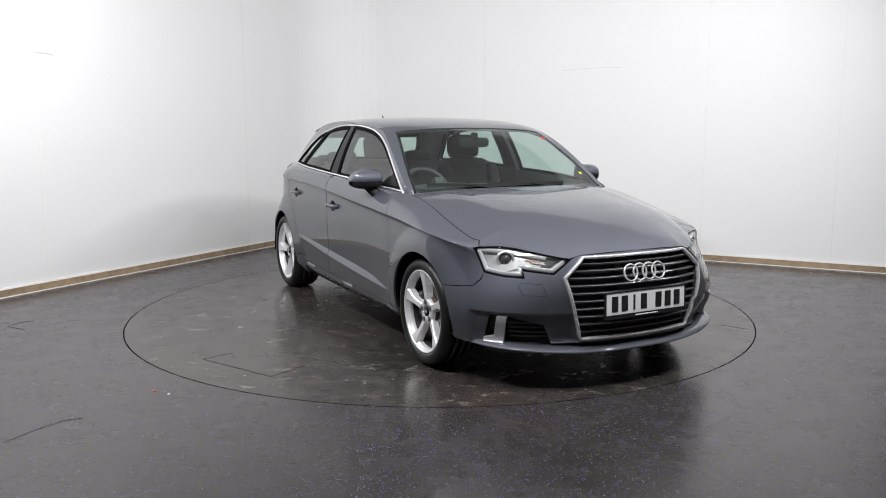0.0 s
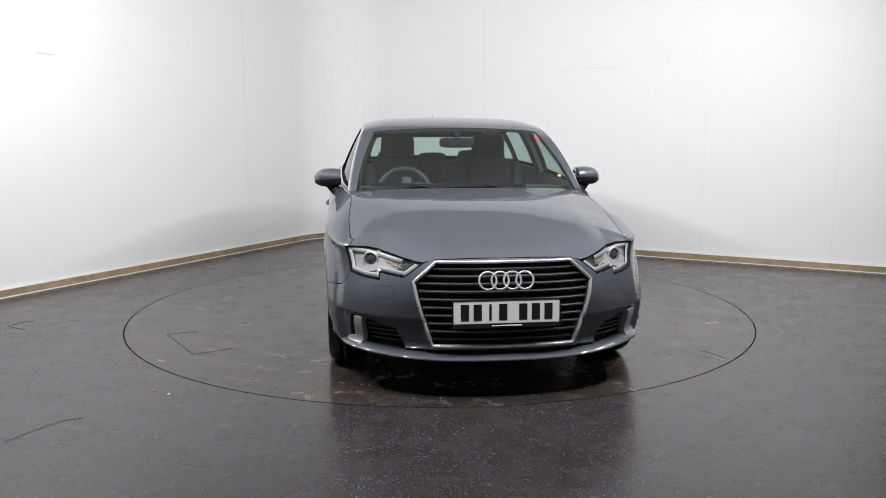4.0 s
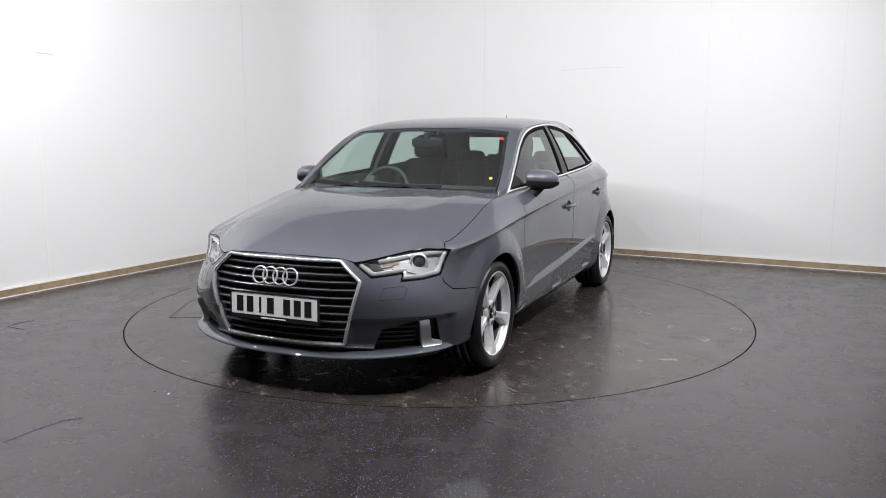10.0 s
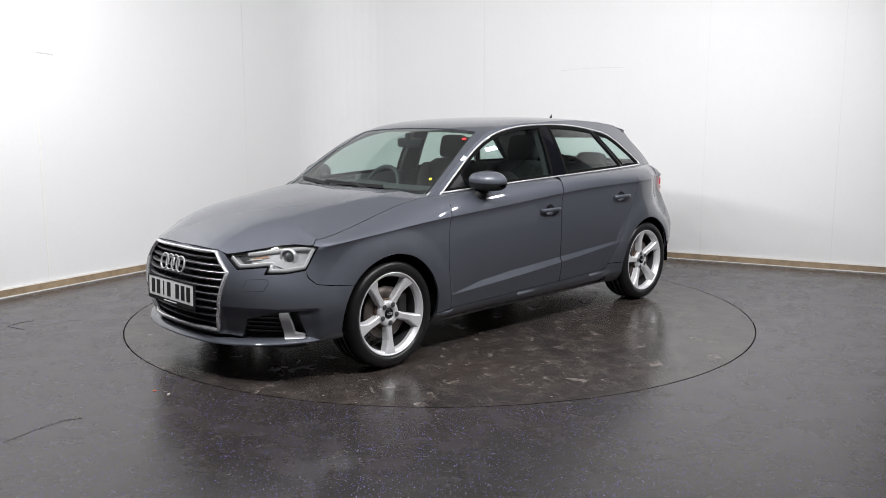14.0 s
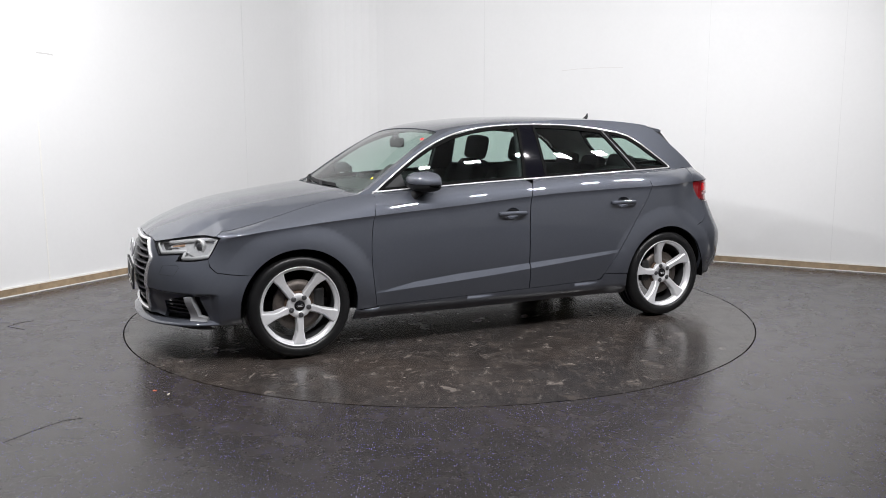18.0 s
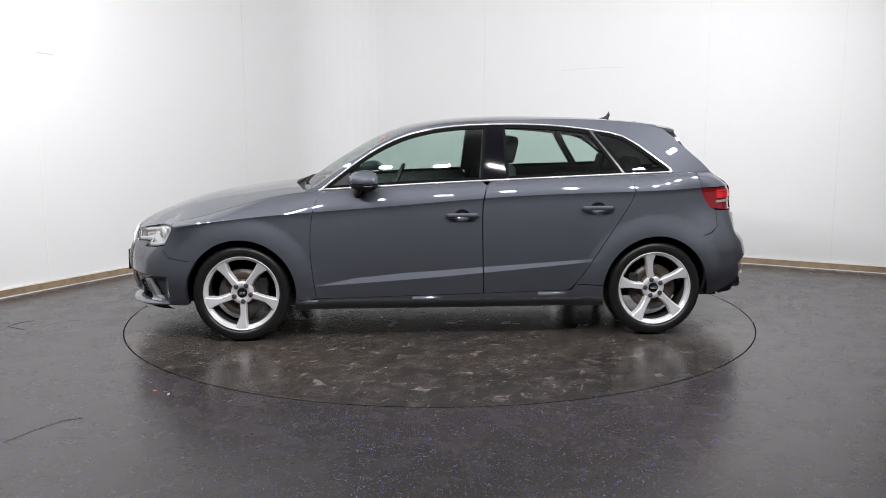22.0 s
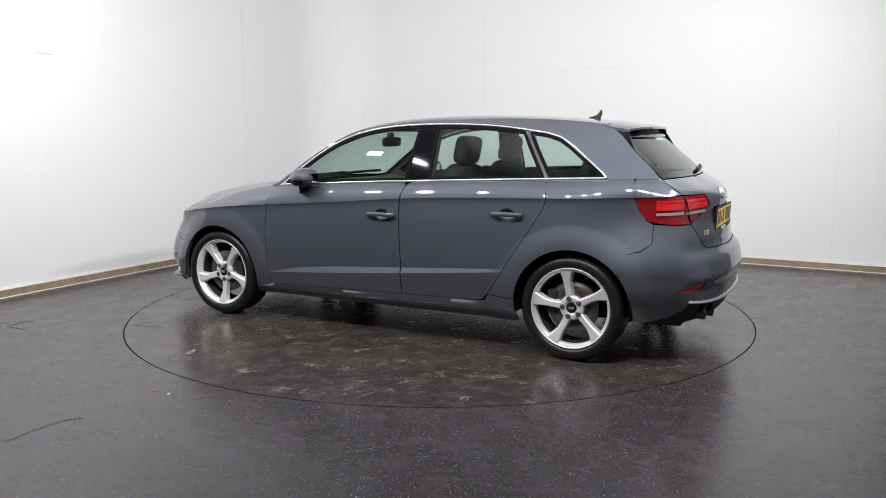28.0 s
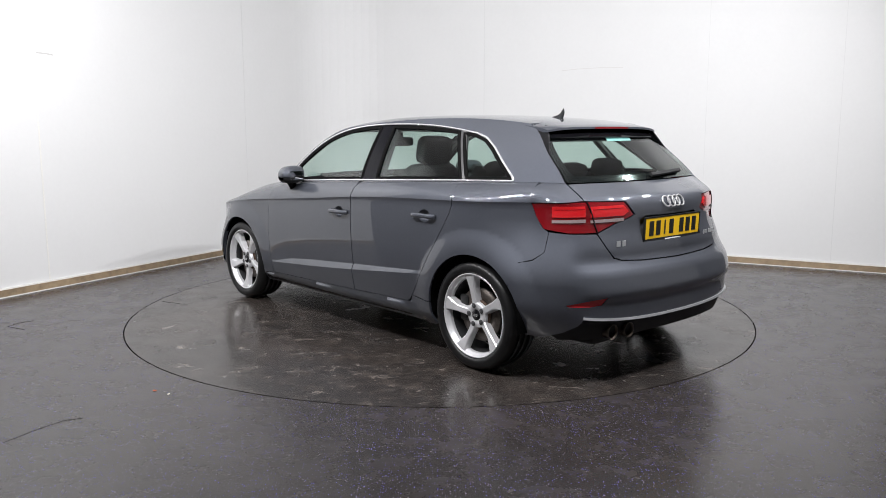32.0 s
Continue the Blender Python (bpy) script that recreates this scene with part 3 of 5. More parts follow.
# the tail narrows towards the lamps: (way from the middle of the tail, shift ahead, shift inwards)
TAPER = [(0.0, 0.08, 0.0), (float(arc_at_y_rear(0.30)), 0.095, 0.007), (float(arc_at_y_rear(0.45)), 0.100, 0.018), (float(arc_at_y_rear(0.56)), 0.104, 0.028), (float(arc_at_y_rear(0.65)), 0.098, 0.038),
         (float(arc_at_y_rear(0.715)), 0.095, 0.047), (float(arc_at_y_rear(0.77)), 0.086, 0.057), (ARC_END - float(arc_at_x(-1.80)), 0.075, 0.069), (ARC_END - float(arc_at_x(-1.70)), 0.053, 0.087),
         (ARC_END - float(arc_at_x(-1.60)), 0.030, 0.078), (ARC_END - float(arc_at_x(-1.45)), 0.008, 0.034), (ARC_END - float(arc_at_x(-1.28)), 0.0, 0.006), (ARC_END - float(arc_at_x(-1.15)), 0.0, 0.0), (ARC_END - float(arc_at_x(-0.6)), 0.0, 0.0)]
TAPER_X, TAPER_Y = Spline([(a, b) for a, b, _ in TAPER]), Spline([(a, c) for a, _, c in TAPER])


# the corners of the nose are drawn back above the bumper: (way from the middle of the nose, shift back, shift inwards)
DRAWN = [(0.0, 0.0, 0.0), (float(arc_at_y_front(0.42)), 0.0, 0.0), (float(arc_at_y_front(0.53)), 0.018, 0.005), (float(arc_at_y_front(0.67)), 0.048, 0.020), (float(arc_at_y_front(0.745)), 0.058, 0.022),
         (float(arc_at_x(1.86)), 0.050, 0.030), (float(arc_at_x(1.78)), 0.038, 0.036), (float(arc_at_x(1.65)), 0.014, 0.026), (float(arc_at_x(1.45)), 0.0, 0.008), (float(arc_at_x(1.30)), 0.0, 0.0), (float(arc_at_x(0.9)), 0.0, 0.0)]
DRAWN_X, DRAWN_Y = Spline([(a, b) for a, b, _ in DRAWN]), Spline([(a, c) for a, _, c in DRAWN])


def body(arc, v, sink=0.0):
    """The outer skin below the belt line: arc is the way round the plan from the middle of the nose, v runs up the skin."""
    arc, v = np.asarray(arc, float), np.asarray(v, float)
    sg, a = np.where(arc < 0, -1.0, 1.0), np.abs(arc)
    x, y = PLAN_X(a), PLAN_Y(a)
    e = 1e-3
    tx, ty = PLAN_X(a + e) - PLAN_X(a - e), PLAN_Y(a + e) - PLAN_Y(a - e)
    ln = np.hypot(tx, ty)
    nx, ny = ty / ln, -tx / ln
    zs = SHOULDER(x)
    cap = cap_length(x)
    w = step((v - 0.53) / 0.33)
    e = np.clip(ARC_END - a, 0, ARC_END - float(arc_at_x(-1.15)))
    x, y = x + TAPER_X(e) * w, y - TAPER_Y(e) * w
    w = step((v - 0.36) / 0.30)
    e = np.clip(a, 0, float(arc_at_x(1.30)))
    x, y = x - DRAWN_X(e) * w, y - DRAWN_Y(e) * w
    pe = math.radians(84) - math.radians(36) * step((x - 0.75) / 0.4)
    p0 = 0.30 * step((x + 1.75) / 0.3) * step((1.75 - x) / 0.3)
    phi = p0 + np.clip((v - zs) / cap, 0, 1.05) * (pe - p0)
    ws = step((ny * ny - 0.12) / 0.6)
    ws = np.where(x > 0, np.where(x > 1.72, 0.0, 1.0) * 0 + step((1.95 - x) / 0.25), ws)
    zc = np.where(v > zs, zs + (EDGE_Z(x) - zs) * (np.sin(phi) - np.sin(p0)) / (np.sin(pe) - np.sin(p0)), v)
    side = side_inset(x, np.minimum(v, zs)) + np.where(v > zs, (y - EDGE_Y(x)) * (np.cos(p0) - np.cos(phi)) / (np.cos(p0) - np.cos(pe)), 0)
    ends = np.where(x > 0, FRONT_IN(v), REAR_IN(v))
    channel = 0.022 * step((0.412 - v) / 0.016) * step((v - 0.225) / 0.03) * step((y - 0.37) / 0.05) * step((x - 1.77) / 0.05)
    z = ws * zc + (1 - ws) * v
    front = x > 0
    inset = ws * side + (1 - ws) * ends * front + channel + sink
    back = (1 - ws) * ends * (1 - 0.15 * step((v - 0.94) / 0.04) * (np.minimum(y, 0.62) / 0.6) ** 2) * (~front)
    return np.stack([x - nx * inset + back, sg * (y - ny * inset), z], -1)


def skin(sink=0.0):
    return lambda P: body(arc_at_x(P[:, 0]), P[:, 1], sink)


def nose(sink=0.0):
    return lambda P: body(P[:, 0], P[:, 1], sink)


def tail(sink=0.0):
    def f(P):
        q = body(ARC_END - np.abs(P[:, 0]), P[:, 1], sink)
        q[:, 1] *= np.where(P[:, 0] < 0, -1, 1)
        return q
    return f


def top_v(x):
    return SHOULDER(x) + cap_length(x)


HOOD_Z = Spline([(0.95, 0.976), (1.2, 0.952), (1.4, 0.927), (1.6, 0.896), (1.8, 0.843), (1.95, 0.788), (2.05, 0.742), (2.13, 0.690)])


front_edge, edge_gap = [], []
EDGE_ARC = [float(arc_at_x(1.82)), float(arc_at_x(1.855))] + [float(arc_at_y_front(np.array([y]))[0]) for y in (0.745, 0.68, 0.61, 0.53, 0.46, 0.42, 0.36, 0.25, 0.12, 0.0)]
EDGE_V = [0.741, 0.739, 0.733, 0.723, 0.710, 0.696, 0.684, 0.680, 0.695, 0.701, 0.704, 0.705]
for arc, z in zip(EDGE_ARC, EDGE_V):
    q = body(np.array([arc]), np.array([z]))[0]
    front_edge.append((float(q[0]), float(q[1])))
    base = HOOD_Z(q[0]) - (HOOD_Z(q[0]) - EDGE_Z(q[0])) * (abs(q[1]) / EDGE_Y(q[0])) ** 2.9
    edge_gap.append((float(q[1]), float(q[2] - base), float(q[0])))
EDGE_FIX = Poly1([(a, b) for a, b, _ in edge_gap])
EDGE_X = Poly1([(a, c) for a, _, c in edge_gap])


def hood_base(P):
    x, y = P[:, 0], P[:, 1]
    fix = EDGE_FIX(np.abs(y)) * np.clip((x - EDGE_X(np.abs(y))) / 0.34 + 1, 0, 1) ** 2
    zc, ze, w = HOOD_Z(x), EDGE_Z(x), EDGE_Y(x)
    q = np.abs(y) / w
    ridge = 0.003 * np.exp(-((np.abs(y) - 0.50 - 0.06 * (1.6 - x)) / 0.06) ** 2) * step((2.0 - x) / 0.4)
    return np.stack([x, y, zc - (zc - ze) * q ** 2.9 + ridge + fix], -1)


# the side of the hood lies on the fender's upper edge
rail = body(arc_at_x(np.linspace(0.82, 1.79, 30)), top_v(np.linspace(0.82, 1.79, 30)))
_gap = rail[:, 2] - hood_base(rail[:, :2])[:, 2]
SIDE_FIX = Poly1([(float(q[0]), float(g)) for q, g in zip(rail, _gap)] + [(float(rail[-1, 0]) + 0.05, 0.0)])


def hood(P):
    q = hood_base(P)
    q[:, 2] += SIDE_FIX(P[:, 0]) * step((np.abs(P[:, 1]) - EDGE_Y(P[:, 0]) + 0.26) / 0.25)
    return q


ROOF = Spline([(1.10, 0.890), (1.048, 0.924), (0.752, 1.122), (0.543, 1.246), (0.356, 1.330), (0.09, 1.390), (-0.318, 1.419), (-0.724, 1.418), (-1.129, 1.399), (-1.412, 1.369), (-1.62, 1.333)])


def roof(P, drop=0.0):
    x, y = P[:, 0], P[:, 1]
    q = (y / 0.64) ** 2
    front = step((x + 0.1) / 0.7)
    bow = 0.11 * front
    crown = (1 - front) * (0.022 * q + 0.030 * q ** 4) + front * 0.006 * q ** 3
    return np.stack([x, y, ROOF(x + bow * np.where(q < 0.9, q, 0.9 + (q - 0.9) * 0.2)) - crown - drop], -1)


def cabin(P, sink=0.0):
    """The side of the cabin above the belt line: (x, z) -> place."""
    x, z = P[:, 0], P[:, 1]
    h = z - EDGE_Z(x)
    y = EDGE_Y(x) - (0.30 + 0.27 * step((-0.1 - x) / 1.0)) * h - 0.42 * np.maximum(h, 0) ** 2 - sink
    return np.stack([x, y, z], -1)


REAR_X = Spline([(1.36, -1.455), (1.31, -1.535), (1.20, -1.665), (1.10, -1.785), (1.046, -1.838), (0.95, -1.945)])


def hatch(P, sink=0.0):
    y, z = P[:, 0], P[:, 1]
    return np.stack([REAR_X(z) + 0.24 * y * y + sink, y, z], -1)


def rail_z(x):
    """Height at which the side of the cabin meets the roof."""
    lo, hi = 0.95, 1.45
    for _ in range(40):
        m = (lo + hi) / 2
        y = cabin(np.array([[x, m]]))[0, 1]
        if roof(np.array([[x, y]]))[0, 2] > m:
            lo = m
        else:
            hi = m
    return lo


DLO_TOP = Spline([(0.86, 0.915), (0.643, 1.083), (0.458, 1.205), (0.275, 1.286), (0.057, 1.334), (-0.303, 1.357), (-0.806, 1.338), (-1.06, 1.303)])
DLO_REAR = [(-1.06, 1.304), (-1.155, 1.278), (-1.246, 1.224), (-1.340, 1.151), (-1.444, 1.071), (-1.461, 1.052)]


def belt(x):
    return EDGE_Z(x) + 0.010


def line(f, a, b, n=24):
    return [(x, float(f(x))) for x in np.linspace(a, b, n)]


def circle_part(cx, cz, r, a0, a1, n=40):
    return [(cx + r * math.cos(math.radians(a)), cz + r * math.sin(math.radians(a))) for a in np.linspace(a0, a1, n)]


GAP = 0.0035
DOOR_A = Spline([(0.20, 0.842), (0.269, 0.850), (0.474, 0.875), (0.834, 0.857), (0.96, 0.822)])
DOOR_B = Spline([(0.20, -0.206), (0.291, -0.206), (0.73, -0.197), (0.907, -0.208), (1.02, -0.240)])
DOOR_C = Spline([(0.28, -0.735), (0.31, -0.769), (0.353, -0.806), (0.552, -0.941), (0.784, -1.094), (0.90, -1.160), (0.945, -1.168), (1.02, -1.140), (1.06, -1.12)])
DOOR_BOTTOM = Poly1([(0.9, 0.268), (-0.8, 0.306)])


def pillar_line(f, z0, z1, shift=0.0, n=16):
    """A shut line x = f(z), as (x, v) on the skin; near the belt v runs further than z."""
    out = []
    for z in np.linspace(z0, z1, n):
        x = float(f(z)) + shift
        out.append((x, z))
    return out


def to_top(pts, f, shift):
    x = float(f(EDGE_Z(pts[-1][0]))) + shift
    return pts + [(x, float(top_v(x)))]


# ---------------- the car: body ----------------
car = new("car")
tagged(car, "glossy grey five-door hatchback car parked on the turntable", "car")


GUIDES = [[(x, float(SHOULDER(x)) + o) for x in np.arange(-1.9, 1.75, 0.012)] for o in (-0.020, -0.008, -0.002, 0.001, 0.012)]
GUIDES += [[(x, float(CREASE(x)) + o) for x in np.arange(-0.95, 0.86, 0.012)] for o in (-0.012, -0.001, 0.003)]
GUIDES += [[(x, float(CREASE(x) + FACET(x)) + o) for x in np.arange(-0.90, 0.80, 0.012)] for o in (-0.002, 0.004)]


def both(name, outer, holes, surface, material, label="", cell=0.03, rim=0.014, parent=None, guides=()):
    out = []
    for s in (1, -1):
        out.append(part(name, sheet(outer, holes, surface, cell, rim, s, name, guides), material, parent or car, label))
    return out


# front fender
wx, wz = WHEELS[0]
HEAD_REAR_TOP, HEAD_REAR_LOW = (1.785, 0.730), (1.865, 0.600)
arch_f = circle_part(wx, wz, ARCH_R, 188, 37)
fender = [(0.848, 0.266)] + [(x, z) for x, z in arch_f] + [(1.725, 0.522), (1.80, 0.530), (1.846, 0.565), HEAD_REAR_LOW, HEAD_REAR_TOP, (1.800, 0.738), (1.816, 0.742)]
fender += [(x, float(top_v(x))) for x in np.linspace(1.79, 0.83, 26)]
fender += [(x + GAP, z) for x, z in pillar_line(DOOR_A, 0.92, 0.27, 0, 14)]
both("front_fender", fender, [], skin(), PAINT, cell=0.018, guides=GUIDES)
# doors
pts = to_top(pillar_line(DOOR_A, 0.272, 0.90, -0.0), DOOR_A, 0)
fd = pts + [(x, float(top_v(x))) for x in np.linspace(pts[-1][0] - 0.03, -0.20, 30)] + pillar_line(DOOR_B, 0.985, 0.292, GAP)
fd += line(DOOR_BOTTOM, -0.19, 0.84, 12)
HANDLE_F, HANDLE_R = (-0.068, 0.793), (-0.930, 0.832)


def oval(c, a, b, n=28):
    return [(c[0] + a * math.cos(2 * math.pi * i / n), c[1] + b * math.sin(2 * math.pi * i / n)) for i in range(n)]


doors = both("front_door", fd, [oval(HANDLE_F, 0.050, 0.037)], skin(), PAINT, cell=0.018, guides=GUIDES)
pts = [(float(DOOR_C(z)) + GAP, z) for z in np.linspace(0.312, 0.97, 20)]
rd = pts + [(x, float(top_v(x))) for x in np.linspace(-1.135, -0.26, 26)] + pillar_line(DOOR_B, 0.985, 0.294, -GAP) + line(DOOR_BOTTOM, -0.225, -0.74, 8)
doors_r = both("rear_door", rd, [oval(HANDLE_R, 0.050, 0.037)], skin(), PAINT, cell=0.018, guides=GUIDES)
sill = [(0.990, 0.190), (0.982, 0.252), (0.84, 0.262)] + line(lambda x: DOOR_BOTTOM(x) - GAP, 0.83, -0.78, 16) + [(-0.800, 0.340)] + circle_part(WHEELS[1][0], WHEELS[1][1], ARCH_R, 4, -18, 8) + [(-0.97, 0.19)]
both("sill", sill, [], skin(), PAINT, cell=0.018, guides=GUIDES)
# rear quarter
wx2, wz2 = WHEELS[1]
arch_r = circle_part(wx2, wz2, ARCH_R, 5, 142)
SEAM_R = 0.640
quarter = [(float(DOOR_C(z)) - 0.001, z) for z in np.linspace(0.99, 0.345, 24)] + arch_r
quarter += [(-1.62, 0.56), (-1.64, SEAM_R)] + [(-1.72, SEAM_R + 0.02), (-1.79, 0.70), (-1.82, 0.80)]
quarter += [(-1.780, 0.818), (-1.723, 0.88), (-1.688, 0.945)]
quarter += [(x, float(top_v(x))) for x in np.linspace(-1.685, -1.14, 20)]
both("rear_quarter", quarter, [], skin(), PAINT, cell=0.018, guides=GUIDES)
# cabin sides and roof
xs = np.linspace(0.90, -1.47, 62)
RAIL = [(float(x), rail_z(float(x))) for x in xs]
RAIL_F = Poly1(RAIL)


def hatch_meets(z):
    """Where the side of the cabin meets the hatch at the height z."""
    lo, hi = -2.0, -1.3
    for _ in range(40):
        m = (lo + hi) / 2
        y = cabin(np.array([[m, z]]))[0, 1]
        if hatch(np.array([[y, z]]))[0, 0] > m:
            lo = m
        else:
            hi = m
    return lo


REAR_EDGE = [(hatch_meets(z), float(z)) for z in np.linspace(1.046, 1.325, 10)]
low_line = [(x, float(DLO_TOP(x))) for x in np.linspace(0.845, -1.06, 50)] + DLO_REAR[1:]
pillar = low_line + [(-1.470, float(EDGE_Z(-1.470))), (-1.62, 1.046)] + REAR_EDGE + [(x, z) for x, z in RAIL[::-1] if x > REAR_EDGE[-1][0] + 0.02] + [(0.925, 0.934)]
both("cabin_side", pillar, [], cabin, PAINT, cell=0.025)
edge = [(x, float(cabin(np.array([[x, z]]))[0, 1])) for x, z in RAIL]
SCREEN_TOP = [(0.325 + 0.012 * (1 - (y / 0.55) ** 2), y) for y in np.linspace(0.570, -0.570, 21)]
WS_SIDE = [(0.890, 0.700), (0.761, 0.680), (0.644, 0.655), (0.520, 0.620), (0.385, 0.583)]
roof_poly = [(x, y) for x, y in edge if x > -1.40] + [(-1.40, 0.46), (-1.40, -0.46)] + [(x, -y) for x, y in edge[::-1] if x > -1.40]
roof_poly += [(x, -y) for x, y in WS_SIDE] + SCREEN_TOP[::-1] + WS_SIDE[::-1]
part("roof", sheet(roof_poly, [], roof, 0.04, 0.014, 1, "roof"), PAINT, car)
ws = [(0.893, 0.690)] + [(x - 0.004, y - 0.004) for x, y in WS_SIDE[1:]] + [(x + 0.006, y) for x, y in SCREEN_TOP] + [(x - 0.004, -y + 0.004) for x, y in WS_SIDE[::-1][:-1]] + [(0.893, -0.690)]
ws += [(0.907 + 0.113 * (1 - (y / 0.69) ** 2), y) for y in np.linspace(-0.68, 0.68, 24)]
windscreen = part("windscreen", sheet(ws, [], lambda P: roof(P, 0.004), 0.05, 0.004, 1, "windscreen"), WINDOW, car, "clear greenish windscreen")
# hood
hood_half = [(float(q[0]), float(q[1]) - 0.004) for q in rail] + front_edge[:-1]
cowl = [(0.925 + 0.115 * (1 - (y / 0.70) ** 2), y) for y in np.linspace(-0.66, 0.66, 20)]
hood_poly = hood_half + [(x, -y) for x, y in hood_half[::-1]] + cowl
part("hood", sheet(hood_poly, [], hood, 0.022, 0.014, 1, "hood"), PAINT, car)
# front bumper
def fq(y, z):
    return (float(arc_at_y_front(np.array([y]))[0]), z)


def fx_(x, z):
    return (float(arc_at_x(x)), z)


HEAD = [fq(0.412, 0.675), fq(0.500, 0.602), fq(0.636, 0.614), fq(0.627, 0.579), fq(0.71, 0.582), fx_(*HEAD_REAR_LOW), fx_(*HEAD_REAR_TOP), fx_(1.82, 0.737), fx_(1.855, 0.736), fq(0.745, 0.730), fq(0.68, 0.720), fq(0.61, 0.708), fq(0.53, 0.696)]
half = [(0.0, 0.252), fq(0.36, 0.251), fq(0.508, 0.248), fq(0.548, 0.345), fq(0.70, 0.388), fq(0.772, 0.393), fq(0.802, 0.250), fx_(1.80, 0.236), fx_(1.73, 0.228), fx_(1.660, 0.232)] + [fx_(x, z) for x, z in circle_part(wx, wz, ARCH_R, -12, 36.5, 14)]
half += [fx_(1.725, 0.518), fx_(1.80, 0.526), fx_(1.852, 0.562)] + [HEAD[i] for i in (5, 4, 3, 2, 1, 0)] + [fq(0.38, 0.690), fq(0.34, 0.6935), fq(0.2, 0.698), (0.0, 0.701)]
GRILLE = [fq(0.350, 0.684), fq(0.450, 0.588), fq(0.364, 0.268), fq(-0.364, 0.268), fq(-0.450, 0.588), fq(-0.350, 0.684)]
FOG = [fq(0.505, 0.262), fq(0.545, 0.345), fq(0.70, 0.388), fq(0.772, 0.393), fq(0.802, 0.250), fq(0.70, 0.250)]
bumper_poly = half + [(-a, b) for a, b in half[::-1][1:-1]]
part("front_bumper", sheet(bumper_poly, [GRILLE], nose(), 0.020, 0.03, 1, "front_bumper", [[(q, z) for q in np.arange(-1.1, 1.1, 0.012)] for z in (0.394, 0.403, 0.414, 0.226, 0.255)]), PAINT, car)
# tail
def rq(y, z):
    return (float(arc_at_y_rear(np.array([y]))[0]), z)


def rx_(x, z):
    return (ARC_END - float(arc_at_x(x)), z)


def mirror_loop(h):
    return h + [(-a, b) for a, b in h[::-1]]


TAIL_LAMP = [rx_(-1.688, 0.943), rx_(-1.725, 0.87), rx_(-1.785, 0.815), rq(0.73, 0.797), rq(0.575, 0.797), rq(0.46, 0.841), rq(0.36, 0.868), rq(0.328, 0.880), rq(0.388, 0.949), rq(0.60, 0.955), rq(0.72, 0.953)]
rb = [rq(0.0, 0.345), rq(0.30, 0.347), rq(0.55, 0.358), rq(0.68, 0.370), rx_(-1.945, 0.330), rx_(-1.87, 0.287), rx_(-1.76, 0.252), rx_(-1.66, 0.252)] + [rx_(x, z) for x, z in circle_part(wx2, wz2, ARCH_R, 185, 143, 14)]
rb += [rx_(-1.63, SEAM_R - 0.004), rx_(-1.72, SEAM_R + 0.014), rx_(-1.793, 0.70), rx_(-1.824, 0.80), rq(0.73, 0.793), rq(0.585, 0.790), rq(0.540, 0.715), rq(0.500, 0.665), rq(0.45, 0.650), rq(0.30, 0.640), rq(0.0, 0.635)]
REFLECT = [rq(0.580, 0.478), rq(0.66, 0.466), rx_(-1.885, 0.440), rx_(-1.90, 0.432), rq(0.66, 0.430), rq(0.600, 0.438)]
part("rear_bumper", sheet(mirror_loop(rb), [REFLECT, [(-a, b) for a, b in REFLECT]], tail(), 0.022, 0.02, 1, "rear_bumper", [[(q, 0.455 + o) for q in np.arange(-1.05, 1.05, 0.012)] for o in (-0.010, 0.004, 0.020)]), PAINT, car)
TG_LAMP = [rq(0.575, 0.793), rq(0.46, 0.837), rq(0.355, 0.864), rq(0.320, 0.880), rq(0.383, 0.954), rq(0.60, 0.959)]
gate = [rq(0.0, 0.641), rq(0.30, 0.646), rq(0.45, 0.656), rq(0.494, 0.671), rq(0.534, 0.718), rq(0.572, 0.785)] + TG_LAMP + [rq(0.640, 0.962), rq(0.640, 1.000), rq(0.635, 1.040), rq(0.0, 1.040)]
RECESS = [rq(0.285, 0.735), rq(0.285, 0.850), rq(0.24, 0.872), rq(-0.24, 0.872), rq(-0.285, 0.850), rq(-0.285, 0.735)]
part("tailgate", sheet(mirror_loop(gate), [RECESS], tail(), 0.03, 0.02, 1, "tailgate"), PAINT, car)

hy = [(float(cabin(np.array([[x, z]]))[0, 1]), z) for x, z in REAR_EDGE]
glass_r = [(y - 0.012, z) for y, z in hy]
glass_poly = glass_r + [(-y, z) for y, z in glass_r[::-1]]
inner = [(y - 0.060, z) for y, z in hy[1:-2]]
inner_poly = [(inner[0][0] - 0.02, inner[0][1])] + inner[1:] + [(-y, z) for y, z in inner[::-1][:-1]] + [(-inner[0][0] + 0.02, inner[0][1])]
rear_glass = part("rear_window", sheet(glass_poly, [], hatch, 0.04, 0.004, 1, "rear_window"), WINDOW, car, "tinted rear window")
part("black_border", sheet([(y - 0.004, z) for y, z in hy] + [(-y + 0.004, z) for y, z in hy[::-1]], [inner_poly], lambda P: hatch(P, 0.005), 0.03, 0.01, 1, "black_border"), GLOSSBLACK, rear_glass)


